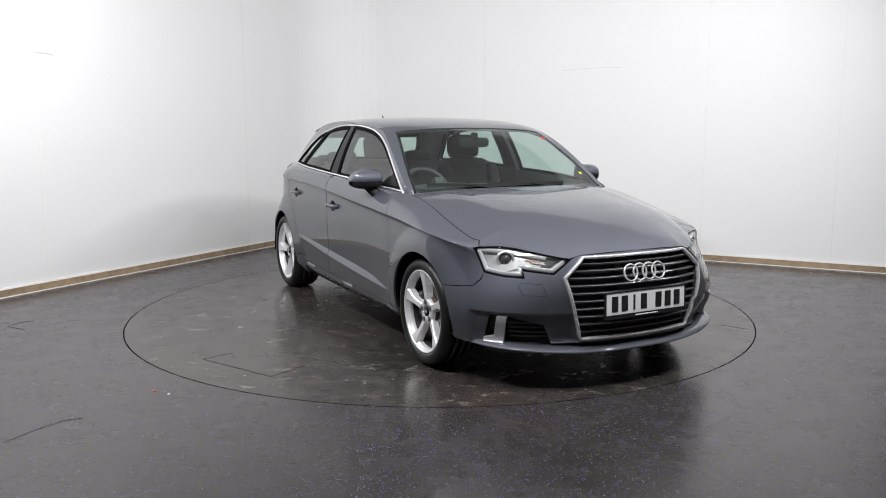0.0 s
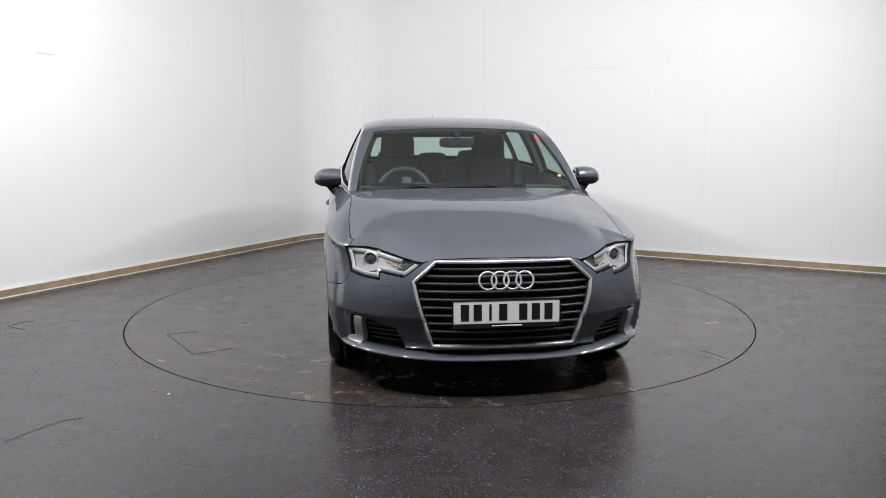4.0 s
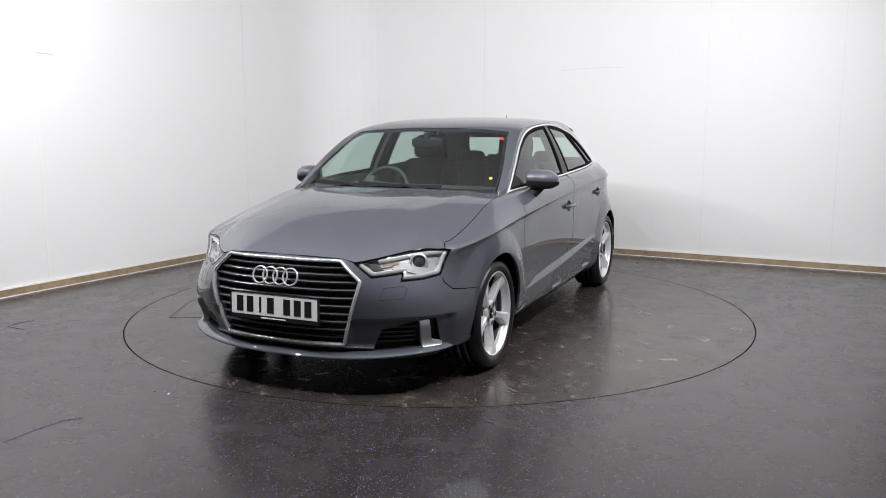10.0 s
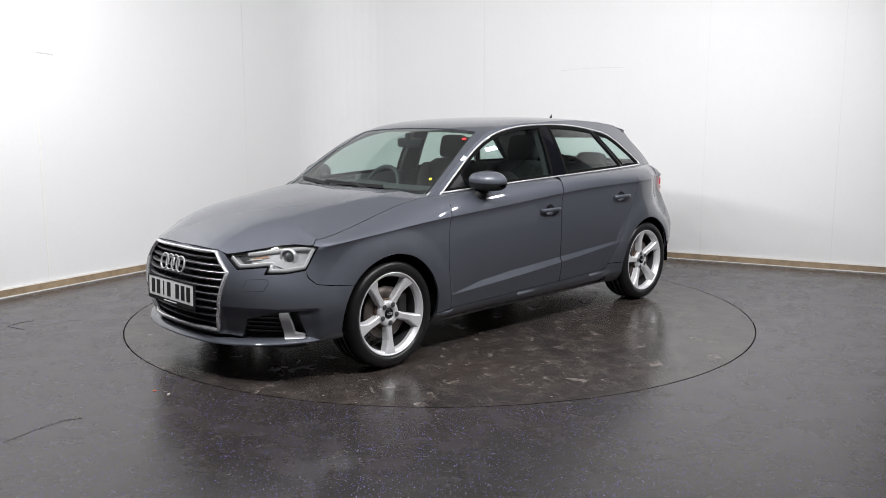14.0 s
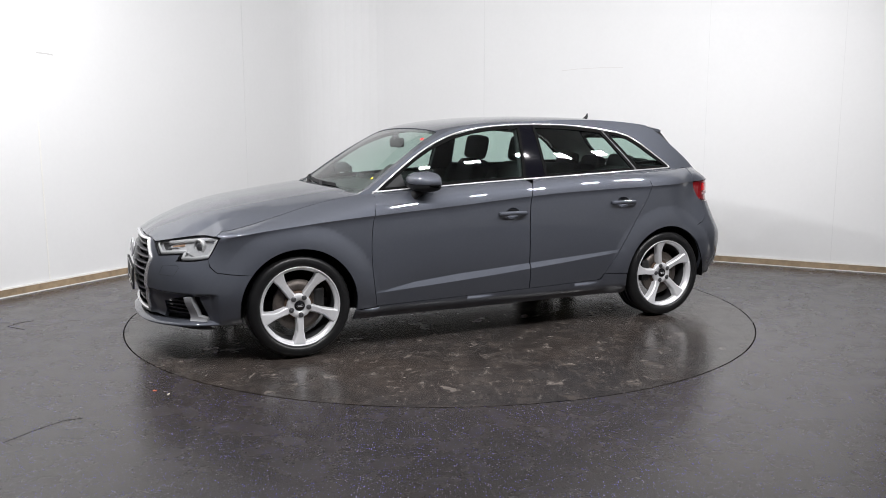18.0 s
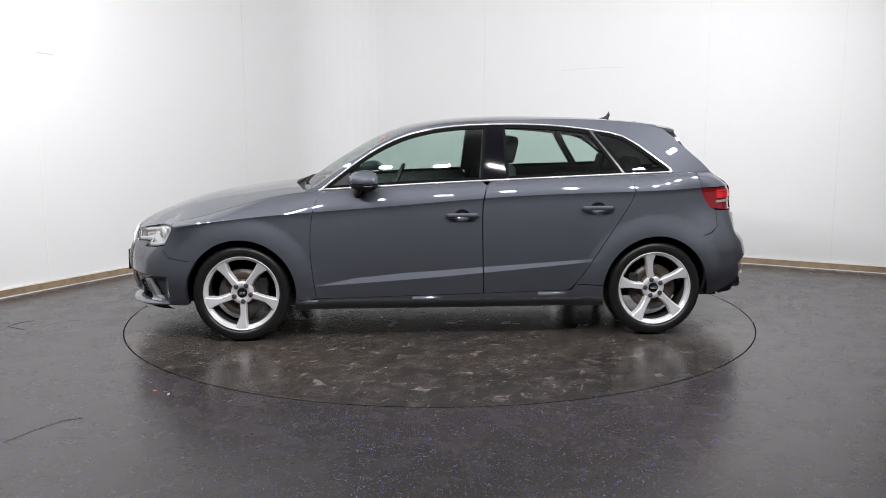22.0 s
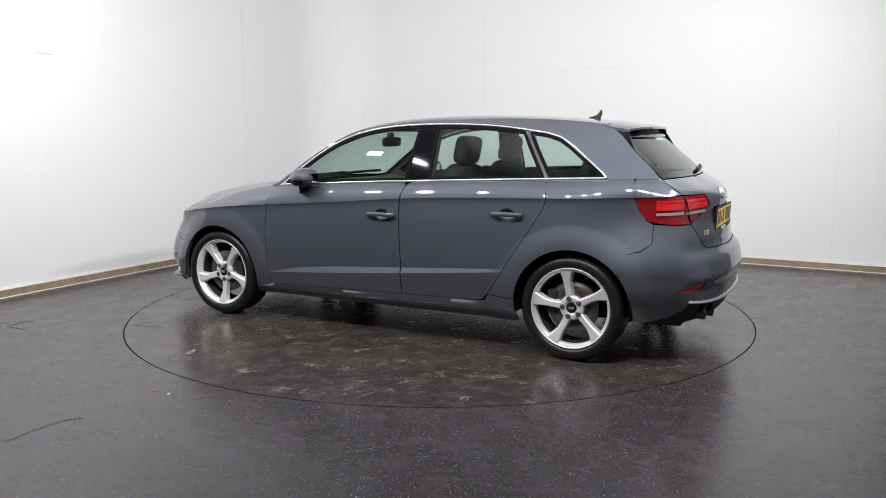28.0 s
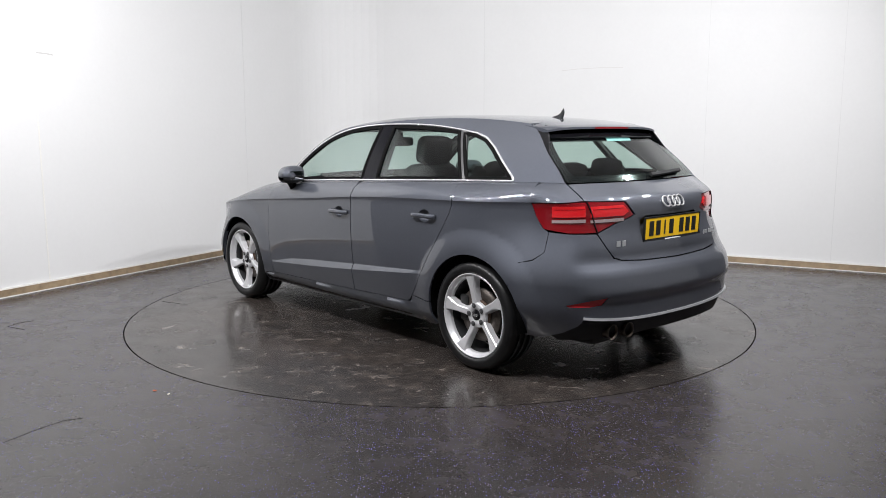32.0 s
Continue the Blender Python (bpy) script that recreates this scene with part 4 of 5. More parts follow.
def rear_corner(P):
    """The shoulder over the tail lamp, ruled from the lamp's top to the foot of the rear pillar."""
    u, v = P[:, 0], P[:, 1]
    a0, a1 = float(arc_at_x(-1.687)), ARC_END - rq(0.645, 0)[0]
    low = body(a0 + (a1 - a0) * u, 0.948 + 0.014 * u)
    x = -1.628 + (REAR_EDGE[0][0] + 1.628) * u
    top = np.stack([x, EDGE_Y(x) - 0.002, EDGE_Z(x)], -1)
    bulge = 0.026 * (4 * v * (1 - v)) * (1 - u)
    return low + (top - low) * v[:, None] + np.stack([-bulge * u, bulge * (1 - 0.5 * u), bulge * 0.6], -1)


both("rear_corner", [(0, 0), (1, 0), (1, 1), (0, 1)], [], rear_corner, PAINT, cell=0.06)

# ---------------- the car: windows and trim ----------------
def on_cabin(pts, sink=0.0):
    return cabin(np.array(pts, float), sink)


def on_skin(pts, sink=0.0):
    return skin(sink)(np.array(pts, float))


def mirror_mesh(me):
    m2 = me.copy()
    m2.transform(Matrix.Diagonal((1, -1, 1, 1)))
    m2.flip_normals()
    return m2


def pair(name, me, material, parent=None, label=""):
    a = part(name, me, material, parent or car, label)
    m2 = mirror_mesh(me)
    m2.materials.clear()
    b = part(name, m2, material, parent or car, label)
    return a, b


DIVIDER = mat("divider_grey", (0.085, 0.083, 0.085), 0.28, 0.2, grain=0.1, scale=200)
PILLAR = mat("pillar_black", (0.004, 0.004, 0.006), 0.08, spec=0.12)
top_in = lambda x: float(DLO_TOP(x)) - 0.016
win_f = [(0.79, float(belt(0.79)) + 0.008)] + [(x, top_in(x)) for x in np.linspace(0.765, -0.235, 30)] + [(-0.205, float(belt(-0.205)) + 0.004)] + [(x, float(belt(x)) + 0.004) for x in np.linspace(-0.15, 0.74, 20)]
win_r = [(x, top_in(x)) for x in np.linspace(-0.350, -0.925, 20)] + [(-1.105, float(belt(-1.105)) + 0.004)] + [(x, float(belt(x)) + 0.004) for x in np.linspace(-1.06, -0.36, 20)]
win_q = [(-0.962, top_in(-0.962)), (-1.06, 1.290), (-1.150, 1.264), (-1.236, 1.214), (-1.331, 1.139), (-1.434, 1.063), (-1.429, 1.054), (-1.14, float(belt(-1.14)) + 0.004)]
both("front_side_window", win_f, [], lambda P: cabin(P, 0.008), WINDOW, "greenish side window glass", 0.05, 0.004)
both("rear_side_window", win_r, [], lambda P: cabin(P, 0.008), WINDOW, "greenish side window glass", 0.05, 0.004)
both("quarter_window", win_q, [], lambda P: cabin(P, 0.008), WINDOW, "dark fixed quarter window glass", 0.05, 0.004)
b_pillar = [(-0.192, float(belt(-0.192))), (-0.232, 1.352), (-0.354, 1.354), (-0.366, float(belt(-0.366)))]
both("door_pillar", b_pillar, [], lambda P: cabin(P, 0.003), PILLAR, "gloss black door pillar", 0.03, 0.02)
c_strip = [(-0.915, 1.340), (-0.966, 1.332), (-1.145, float(belt(-1.14))), (-1.095, float(belt(-1.09)))]
both("window_divider", c_strip, [], lambda P: cabin(P, 0.003), DIVIDER, "dark grey window divider bar", 0.03, 0.02)
sail = [(0.80, float(belt(0.80))), (0.64, float(DLO_TOP(0.64)) - 0.02), (0.615, float(belt(0.615)))]
both("mirror_triangle", sail, [], lambda P: cabin(P, 0.004), BLACK, "", 0.03, 0.015)
loop = [(x, float(DLO_TOP(x))) for x in np.linspace(0.845, -1.04, 60)] + DLO_REAR + [(-1.454, 1.048)] + [(x, float(EDGE_Z(x)) + 0.006) for x in np.linspace(-1.438, 0.83, 50)]
P3 = on_cabin(loop, -0.002)
chrome_loop = sweep(P3, [(-0.0065, 0.0), (-0.004, 0.007), (0.004, 0.007), (0.0065, 0.0), (0.004, -0.006), (-0.004, -0.006)], True, (0.0, 1.0, 0.35))
pair("window_trim", chrome_loop, CHROME, None, "bright chrome strip round the side windows")


SEAL = mat("rubber_seal", (0.004, 0.004, 0.004), 0.9, spec=0.1)
LINER = mat("felt_liner", (0.003, 0.003, 0.003), 0.95, spec=0.05)


def seal_loop(win, name="window_seal"):
    c = np.mean(np.array(win), 0)
    pts = [tuple(np.array(p) + (c - np.array(p)) / (np.linalg.norm(c - np.array(p)) + 1e-9) * 0.004) for p in dense(win, 0.03)]
    me = sweep(on_cabin(pts, 0.004), [(-0.010, -0.006), (-0.010, 0.005), (0.010, 0.005), (0.010, -0.006)], True, (0.0, 1.0, 0.35), False)
    pair(name, me, SEAL)


for w in (win_f, win_r, win_q):
    seal_loop(w)

# handles: a cup pressed into the door and a bar over it
for (hx, hz), ds in ((HANDLE_F, doors), (HANDLE_R, doors_r)):
    def cup(P, hx=hx, hz=hz):
        r = ((P[:, 0] - hx) / 0.050) ** 2 + ((P[:, 1] - hz) / 0.037) ** 2
        return body(arc_at_x(P[:, 0]), P[:, 1], 0.030 * np.sqrt(np.clip(1 - r, 0, 1)))
    pts = [(hx + d, hz + 0.010 * (1 - (d / 0.1) ** 2) * 0.3) for d in np.linspace(-0.100, 0.100, 14)]
    q = on_skin(pts, -0.026)
    q[0] = on_skin([pts[0]], -0.004)[0]
    q[1] = on_skin([pts[1]], -0.020)[0]
    q[-1] = on_skin([pts[-1]], -0.004)[0]
    q[-2] = on_skin([pts[-2]], -0.020)[0]
    bar = sweep(q, round_section(0.0145, 10, 0.95, 0.62), False, (0, 1, 0.05))
    for s, d in zip((1, -1), ds):
        part("handle_cup", sheet(oval((hx, hz), 0.050, 0.037), [], cup, 0.012, 0, s, "handle_cup"), PAINT, d)
        me = bar if s > 0 else mirror_mesh(bar)
        if s < 0:
            me.materials.clear()
        part("handle", me, PAINT, d, "body-coloured pull handle")

# door mirrors
def mirror_shell():
    V, F = [], []
    nu, nv = 20, 16
    for i in range(nu + 1):
        u = i / nu
        y = 0.800 + 0.172 * u
        size = (1 - max(0, (u - 0.5) / 0.5) ** 2.6 * 0.62) * (0.86 + 0.14 * min(1, u / 0.3))
        for j in range(nv):
            a = 2 * math.pi * j / nv
            ca, sa = math.cos(a), math.sin(a)
            ex = math.copysign(abs(ca) ** 0.75, ca)
            ez = math.copysign(abs(sa) ** 0.80, sa)
            x = 0.540 - 0.035 * u + (0.112 if ca > 0 else 0.070) * ex * size
            z = 1.010 - 0.010 * u + (0.068 if sa > 0 else 0.016) * ez * size
            V.append((x, y, z))
    for i in range(nu):
        for j in range(nv):
            F.append((i * nv + j, i * nv + (j + 1) % nv, (i + 1) * nv + (j + 1) % nv, (i + 1) * nv + j))
    F += [tuple(range(nv)), tuple(nu * nv + j for j in range(nv))]
    return fix_normals(mesh_of("mirror_shell", V, F))


def mirror_lower():
    """The black lower half of the mirror, a little proud of the shell."""
    V, F = [], []
    nu, nv = 16, 9
    for i in range(nu + 1):
        u = i / nu
        y = 0.797 + 0.172 * u
        size = (1 - max(0, (u - 0.5) / 0.5) ** 2.6 * 0.62) * (0.86 + 0.14 * min(1, u / 0.3)) * 0.985
        for j in range(nv):
            a = math.pi + math.pi * j / (nv - 1)
            ca, sa = math.cos(a), math.sin(a)
            ex = math.copysign(abs(ca) ** 0.75, ca)
            x = 0.540 - 0.035 * u + (0.112 if ca > 0 else 0.070) * ex * size
            z = 1.002 - 0.009 * u - 0.047 * abs(sa) ** 0.7 * size
            V.append((x, y, z))
    for i in range(nu):
        for j in range(nv - 1):
            F.append((i * nv + j, i * nv + j + 1, (i + 1) * nv + j + 1, (i + 1) * nv + j))
    return fix_normals(mesh_of("mirror_lower", V, F))


MIRROR = mat("mirror_silver", (0.55, 0.57, 0.58), 0.02, 1.0)
shells = pair("door_mirror", mirror_shell(), PAINT, None, "body-coloured door mirror")
for s, sh in zip((1, -1), shells):
    low_m = mirror_lower()
    part("lower_edge", low_m if s > 0 else mirror_mesh(low_m), BLACK, sh)
    foot = [(0.560, s * 0.870, 0.975), (0.572, s * 0.848, 0.950), (0.590, s * 0.826, 0.925), (0.600, s * 0.800, 0.905)]
    part("mirror_foot", sweep(foot, round_section(0.030, 10, 1.15, 0.62), False, (1, 0, 0)), BLACK, sh)
    me = box((0.457, s * 0.878, 1.008), (0.008, 0.100, 0.060), None, 0.003)
    part("mirror_glass", me, MIRROR, sh, "mirror glass")

# cowl, wipers
cowl_poly = [(0.920 + 0.12 * (1 - (y / 0.70) ** 2), y) for y in np.linspace(-0.68, 0.68, 24)] + [(0.79 + 0.13 * (1 - (y / 0.70) ** 2), y) for y in np.linspace(0.66, -0.66, 24)]
part("scuttle", sheet(cowl_poly, [], lambda P: np.stack([P[:, 0], P[:, 1], 0.925 + 0.04 * (1 - (P[:, 1] / 0.7) ** 2)], -1), 0.04, 0.01, 1, "scuttle"), BLACK, car, "black plastic scuttle panel")
for y0, y1 in ((0.36, -0.22), (-0.16, -0.60)):
    pts = []
    for t in np.linspace(0, 1, 12):
        y = y0 + (y1 - y0) * t
        x = 0.895 + 0.125 * (1 - (y / 0.66) ** 2) - 0.035 - 0.02 * t
        pts.append((x, y, float(roof(np.array([[x, y]]))[0, 2]) + 0.006))
    w = part("wiper", sweep(pts, [(-0.006, -0.008), (-0.003, 0.012), (0.003, 0.012), (0.006, -0.008)], False, (0, 0, 1), False), BLACK, car, "black wiper blade")
    mid = pts[5]
    arm = [(mid[0], mid[1], mid[2] + 0.010), (mid[0] + 0.05, mid[1] + 0.20, mid[2] - 0.020), (mid[0] + 0.07, mid[1] + 0.30, mid[2] - 0.035)]
    part("wiper_arm", sweep(arm, [(-0.010, -0.005), (-0.008, 0.006), (0.008, 0.006), (0.010, -0.005)], False, (0, 0, 1), False), BLACK, w)
for (x, y), r, m in (((0.425, 0.558), 0.016, REDSTICK), ((0.790, 0.622), 0.011, YELSTICK)):
    part("sticker", sheet([(x + 0.8 * r * math.cos(a), y + r * math.sin(a)) for a in np.linspace(0, 2 * math.pi, 14)[:-1]], [], lambda P: roof(P, -0.001), 0.01, 0.001, 1, "sticker"), m, windscreen, "small round windscreen sticker")
# dark band at the top of the windscreen
band = [(x + 0.005, y) for x, y in SCREEN_TOP] + [(x + 0.045 - 0.02 * (y / 0.55) ** 2, y * 0.99) for x, y in SCREEN_TOP[::-1]]
part("black_band", sheet(band, [], lambda P: roof(P, 0.007), 0.03, 0.002, 1, "black_band"), GLOSSBLACK, windscreen)
for s in (1, -1):
    side_band = [(x, s * (y + 0.002)) for x, y in WS_SIDE] + [(x, s * (y - 0.020)) for x, y in WS_SIDE[::-1]]
    part("black_band", sheet(side_band, [], lambda P: roof(P, 0.007), 0.03, 0.002, 1, "black_band"), GLOSSBLACK, windscreen)
low_band = [(0.903 + 0.113 * (1 - (y / 0.69) ** 2), y) for y in np.linspace(-0.67, 0.67, 24)] + [(0.855 + 0.113 * (1 - (y / 0.69) ** 2), y) for y in np.linspace(0.67, -0.67, 24)]
part("black_band", sheet(low_band, [], lambda P: roof(P, 0.007), 0.04, 0.002, 1, "black_band"), GLOSSBLACK, windscreen)

# aerial fin and spoiler
V, F = [], []
for i, (x, w, h) in enumerate(((-1.11, 0.006, 0.003), (-1.135, 0.020, 0.012), (-1.160, 0.024, 0.020), (-1.180, 0.018, 0.036), (-1.200, 0.010, 0.066), (-1.208, 0.006, 0.040))):
    z0 = float(roof(np.array([[x, 0.0]]))[0, 2]) - 0.004
    for y, k in ((w, 0.0), (w * 0.75, 0.35), (w * 0.25, 0.85), (0, 1.0), (-w * 0.25, 0.85), (-w * 0.75, 0.35), (-w, 0.0)):
        V.append((x - 0.016 * k, y, z0 + h * k))
for i in range(5):
    for j in range(6):
        F.append((i * 7 + j, i * 7 + j + 1, (i + 1) * 7 + j + 1, (i + 1) * 7 + j))
F += [tuple(range(7)), tuple(35 + j for j in range(7))]
part("roof_aerial", fix_normals(mesh_of("roof_aerial", V, F)), BLACK, car, "black shark-fin roof aerial")
SPOILER_Y = 0.505


def spoiler_end(y):
    return -1.578 + 0.050 * abs(y / SPOILER_Y) ** 3


def spoiler_mesh():
    """A blade that carries the roof on past the hatch, thin at its trailing edge; the underside is the second material."""
    nu, nv = 8, 28
    V, F, under = [], [], []
    for k in range(2):
        for i in range(nu + 1):
            for j in range(nv + 1):
                y = SPOILER_Y * (2 * j / nv - 1)
                x0 = -1.335 + 0.045 * (y / SPOILER_Y) ** 2
                x = x0 + (spoiler_end(y) - x0) * i / nu
                z = float(roof(np.array([[x, y]]))[0, 2]) + 0.0025 - 0.012 * abs(y / SPOILER_Y) ** 6 - 0.004 * (i == nu)
                V.append((x, y, z - k * (0.012 + 0.018 * (1 - (2 * i / nu - 1) ** 2))))
    m = (nu + 1) * (nv + 1)
    at = lambda k, i, j: k * m + i * (nv + 1) + j
    for i in range(nu):
        for j in range(nv):
            F += [(at(0, i, j), at(0, i, j + 1), at(0, i + 1, j + 1), at(0, i + 1, j)), (at(1, i, j), at(1, i + 1, j), at(1, i + 1, j + 1), at(1, i, j + 1))]
            under += [0, 1]
    for j in range(nv):
        F += [(at(0, 0, j), at(1, 0, j), at(1, 0, j + 1), at(0, 0, j + 1)), (at(0, nu, j), at(0, nu, j + 1), at(1, nu, j + 1), at(1, nu, j))]
        under += [0, 0]
    for i in range(nu):
        F += [(at(0, i, 0), at(0, i + 1, 0), at(1, i + 1, 0), at(1, i, 0)), (at(0, i, nv), at(1, i, nv), at(1, i + 1, nv), at(0, i + 1, nv))]
        under += [0, 0]
    me = mesh_of("spoiler", V, F)
    me.polygons.foreach_set("material_index", under)
    bm = bmesh.new()
    bm.from_mesh(me)
    bmesh.ops.recalc_face_normals(bm, faces=bm.faces)
    for e in bm.edges:
        if len(e.link_faces) == 2 and e.calc_face_angle(0) > 0.6:
            e.smooth = False
    bm.to_mesh(me)
    bm.free()
    return me


spoiler = part("spoiler", spoiler_mesh(), PAINT, car, "roof-edge spoiler with a gloss black underside")
spoiler.data.materials.append(GLOSSBLACK)
part("spoiler_underside", sheet([(0.485, 1.278), (0.455, 1.345), (-0.455, 1.345), (-0.485, 1.278)], [], lambda P: hatch(P, -0.014 - 0.35 * np.maximum(P[:, 1:2] - 1.278, 0)[:, 0]), 0.03, 0.03, 1, "under"), GLOSSBLACK, spoiler)
for s in (1, -1):
    V, F = [], []
    zs_ = np.linspace(1.195, 1.316, 9)
    for z in zs_:
        x, w = hatch_meets(z), 0.055 * ((z - 1.195) / 0.121) ** 1.3 + 0.002
        y = float(cabin(np.array([[x, z]]))[0, 1])
        for dx, dy in ((0.004, -0.004), (-w, -0.012 - 0.10 * w), (-w, -0.022 - 0.10 * w), (0.004, -0.03)):
            V.append((x + dx, s * (y + dy), z))
    for i in range(len(zs_) - 1):
        for j in range(4):
            F.append((i * 4 + j, i * 4 + (j + 1) % 4, i * 4 + 4 + (j + 1) % 4, i * 4 + 4 + j))
    F += [(0, 1, 2, 3), tuple(len(V) - 4 + j for j in range(4))]
    part("side_fin", fix_normals(mesh_of("side_fin", V, F, False)), GLOSSBLACK, spoiler, "gloss black fin beside the rear window")
part("high_brake_light", sweep([(spoiler_end(y) - 0.003, y, float(roof(np.array([[spoiler_end(y), y]]))[0, 2]) - 0.008) for y in np.linspace(-0.15, 0.15, 9)], [(-0.004, -0.005), (-0.004, 0.005), (0.004, 0.005), (0.004, -0.005)], False, (0, 0, 1), False), REDDARK, spoiler, "dark red high brake light")
wiper = [hatch(np.array([[y, z]]), -0.02)[0] for y, z in ((-0.03, 1.072), (-0.09, 1.074), (-0.20, 1.078), (-0.39, 1.084))]
rwp = part("rear_wiper", sweep(wiper, [(-0.013, -0.006), (-0.009, 0.009), (0.009, 0.009), (0.013, -0.006)], False, (-1, 0, 0.7), False), BLACK, rear_glass, "black rear wiper")
label_poly = [(0.06, 1.258), (0.06, 1.284), (-0.19, 1.284), (-0.17, 1.258)]
part("window_label", sheet(label_poly, [], lambda P: hatch(P, 0.002), 0.02, 0.001, 1, "window_label"), mat("pale_blue_label", (0.45, 0.72, 0.78), 0.5), rear_glass, "pale blue window sticker")

# ---------------- the car: nose ----------------
def on_nose(pts, sink=0.0):
    return nose(sink)(np.array(pts, float))


def on_tail(pts, sink=0.0):
    return tail(sink)(np.array(pts, float))


def scaled(poly, k, shift=(0, 0)):
    c = np.mean(np.array(poly), 0)
    return [tuple(c + (np.array(p) - c) * k + shift) for p in poly]


SLAT = mat("grille_slat", (0.045, 0.045, 0.048), 0.30, 0.0, spec=0.8)
grille = part("grille", sheet(scaled(GRILLE, 1.02), [], nose(0.055), 0.04, 0.0, 1, "grille"), DARK, car, "black slatted grille in a chrome frame")
gl = dense(GRILLE, 0.02)
part("grille_frame", sweep(on_nose(gl, -0.004), [(-0.0095, -0.012), (-0.008, 0.004), (-0.002, 0.009), (0.005, 0.007), (0.0095, -0.004), (0.009, -0.014)], True, (1.0, 0, 0.05)), CHROME, grille, "chrome grille frame")


def grille_half(z):
    y = np.interp(z, [0.268, 0.588, 0.684], [0.364, 0.450, 0.350]) - 0.008
    return float(arc_at_y_front(np.array([y]))[0])


for z in (0.302, 0.342, 0.382, 0.422, 0.462, 0.502, 0.541, 0.578, 0.613, 0.647):
    h = grille_half(z)
    pts = [(q, z) for q in np.linspace(-h, h, 25)]
    part("slat", sweep(on_nose(pts, 0.022), [(-0.007, -0.018), (-0.007, 0.005), (-0.004, 0.009), (0.003, 0.007), (0.004, -0.018)], False, (1, 0, 0), False), SLAT, grille)
for q in (-0.30, 0.30, -0.15, 0.15):
    part("grille_bar", sweep(on_nose([(q, z) for z in np.linspace(0.285, 0.67, 10)], 0.042), [(-0.006, -0.006), (-0.006, 0.006), (0.006, 0.006), (0.006, -0.006)], False, (1, 0, 0), False), DARK, grille)


def torus(R, r, n=36, k=10):
    return lathe([(R + r * math.cos(2 * math.pi * i / k), r * math.sin(2 * math.pi * i / k)) for i in range(k)], n, "x", True, "ring")


def place(me, m):
    me.transform(m)
    return me


for i in range(4):
    y = (i - 1.5) * 0.0605
    p = on_nose([fq(y, 0.600)], 0.0)[0]
    part("emblem_ring", place(torus(0.0425, 0.0054), Matrix.Translation((p[0] + 0.010, y, 0.600)) @ Euler((0, radians(-14), 0)).to_matrix().to_4x4()), EMBLEM, grille, "chrome emblem ring")


def plate(x, z, lean, back, material, label, front):
    s = 1 if front else -1
    m = Matrix.Translation((x, 0, z)) @ Euler((0, radians(lean), 0)).to_matrix().to_4x4()
    pl = part("number_plate", place_bm(box((0, 0, 0), (0.008, 0.522, 0.113), None, 0.003), m), material, car, label)
    rimb = bmesh.new()
    for c, size in (((0, 0, 0.059), (0.012, 0.532, 0.006)), ((0, 0, -0.066), (0.012, 0.532, 0.020)), ((0, 0.264, 0), (0.012, 0.006, 0.114)), ((0, -0.264, 0), (0.012, 0.006, 0.114))):
        box_bm(rimb, c, size)
    part("plate_surround", place_bm(rimb, m), BLACK, pl)
    w, k = 0.052, 0.0625
    for i in range(7):
        if i == 2:
            continue
        yy = (i - 3) * k + (0.018 if i > 3 else -0.018)
        part("bar", place_bm(box((s * 0.0045, yy * (1 if front else -1), 0.0), (0.003, 0.040, 0.079), None, 0.001), m), INK, pl)
    part("bar", place_bm(box((s * 0.0045, (1 if front else -1) * (-k - 0.018), 0.0), (0.003, 0.012, 0.079), None, 0.001), m), INK, pl)
    part("bar", place_bm(box((s * 0.0065, 0, -0.066), (0.003, 0.15, 0.006), None, 0.001), m), PLATE_W, pl)
    return pl


def place_bm(bm, m):
    bmesh.ops.transform(bm, matrix=m, verts=bm.verts)
    return bm


plate(2.187, 0.450, -2, 0, PLATE_W, "white front number plate in a black surround", True)

# lower side intakes
for s in (1, -1):
    S = lambda poly: [(s * a, b) for a, b in poly]
    intake = part("air_intake", sheet(S(scaled(FOG, 1.04)), [], nose(0.05), 0.03, 0.0, 1, "air_intake"), DARK, car, "black slatted side intake")
    for z, a0, a1 in ((0.280, 0.525, 0.70), (0.305, 0.530, 0.70), (0.330, 0.545, 0.70), (0.355, 0.585, 0.705)):
        pts = [(s * fq(y, z)[0], z) for y in np.linspace(a0, a1, 10)]
        part("slat", sweep(on_nose(pts, 0.018), [(-0.006, -0.012), (-0.004, 0.006), (0.004, 0.006), (0.006, -0.012)], False, (1, 0, 0), False), SLAT, intake)
    fin = [fq(0.705, 0.386), fq(0.742, 0.390), fq(0.760, 0.276), fq(0.795, 0.268), fq(0.795, 0.250), fq(0.722, 0.247)]
    part("intake_blade", sheet(S(fin), [], nose(-0.019), 0.012, 0.035, 1, "intake_blade"), SATIN, intake, "satin silver intake blade")
    cover = [fq(0.535, 0.500), fq(0.555, 0.555), fq(0.64, 0.560), fq(0.655, 0.545), fq(0.638, 0.500)]
    part("washer_cover", sweep(on_nose(dense(S(cover), 0.012), 0.0008), round_section(0.0016, 5), True, (1, 0, 0)), BLACK, car)
lower = [(q, 0.285) for q in np.linspace(-0.72, 0.72, 30)] + [(q, 0.190) for q in np.linspace(0.95, -0.95, 30)]
part("lower_grille", sheet(lower, [], nose(0.050), 0.03, 0.0, 1, "lower_grille"), DARK, car, "black slot under the grille")
lip = [(q, 0.205) for q in np.linspace(-fx_(1.69, 0.2)[0], fx_(1.69, 0.2)[0], 80)]
lp = on_nose(lip, 0.006)
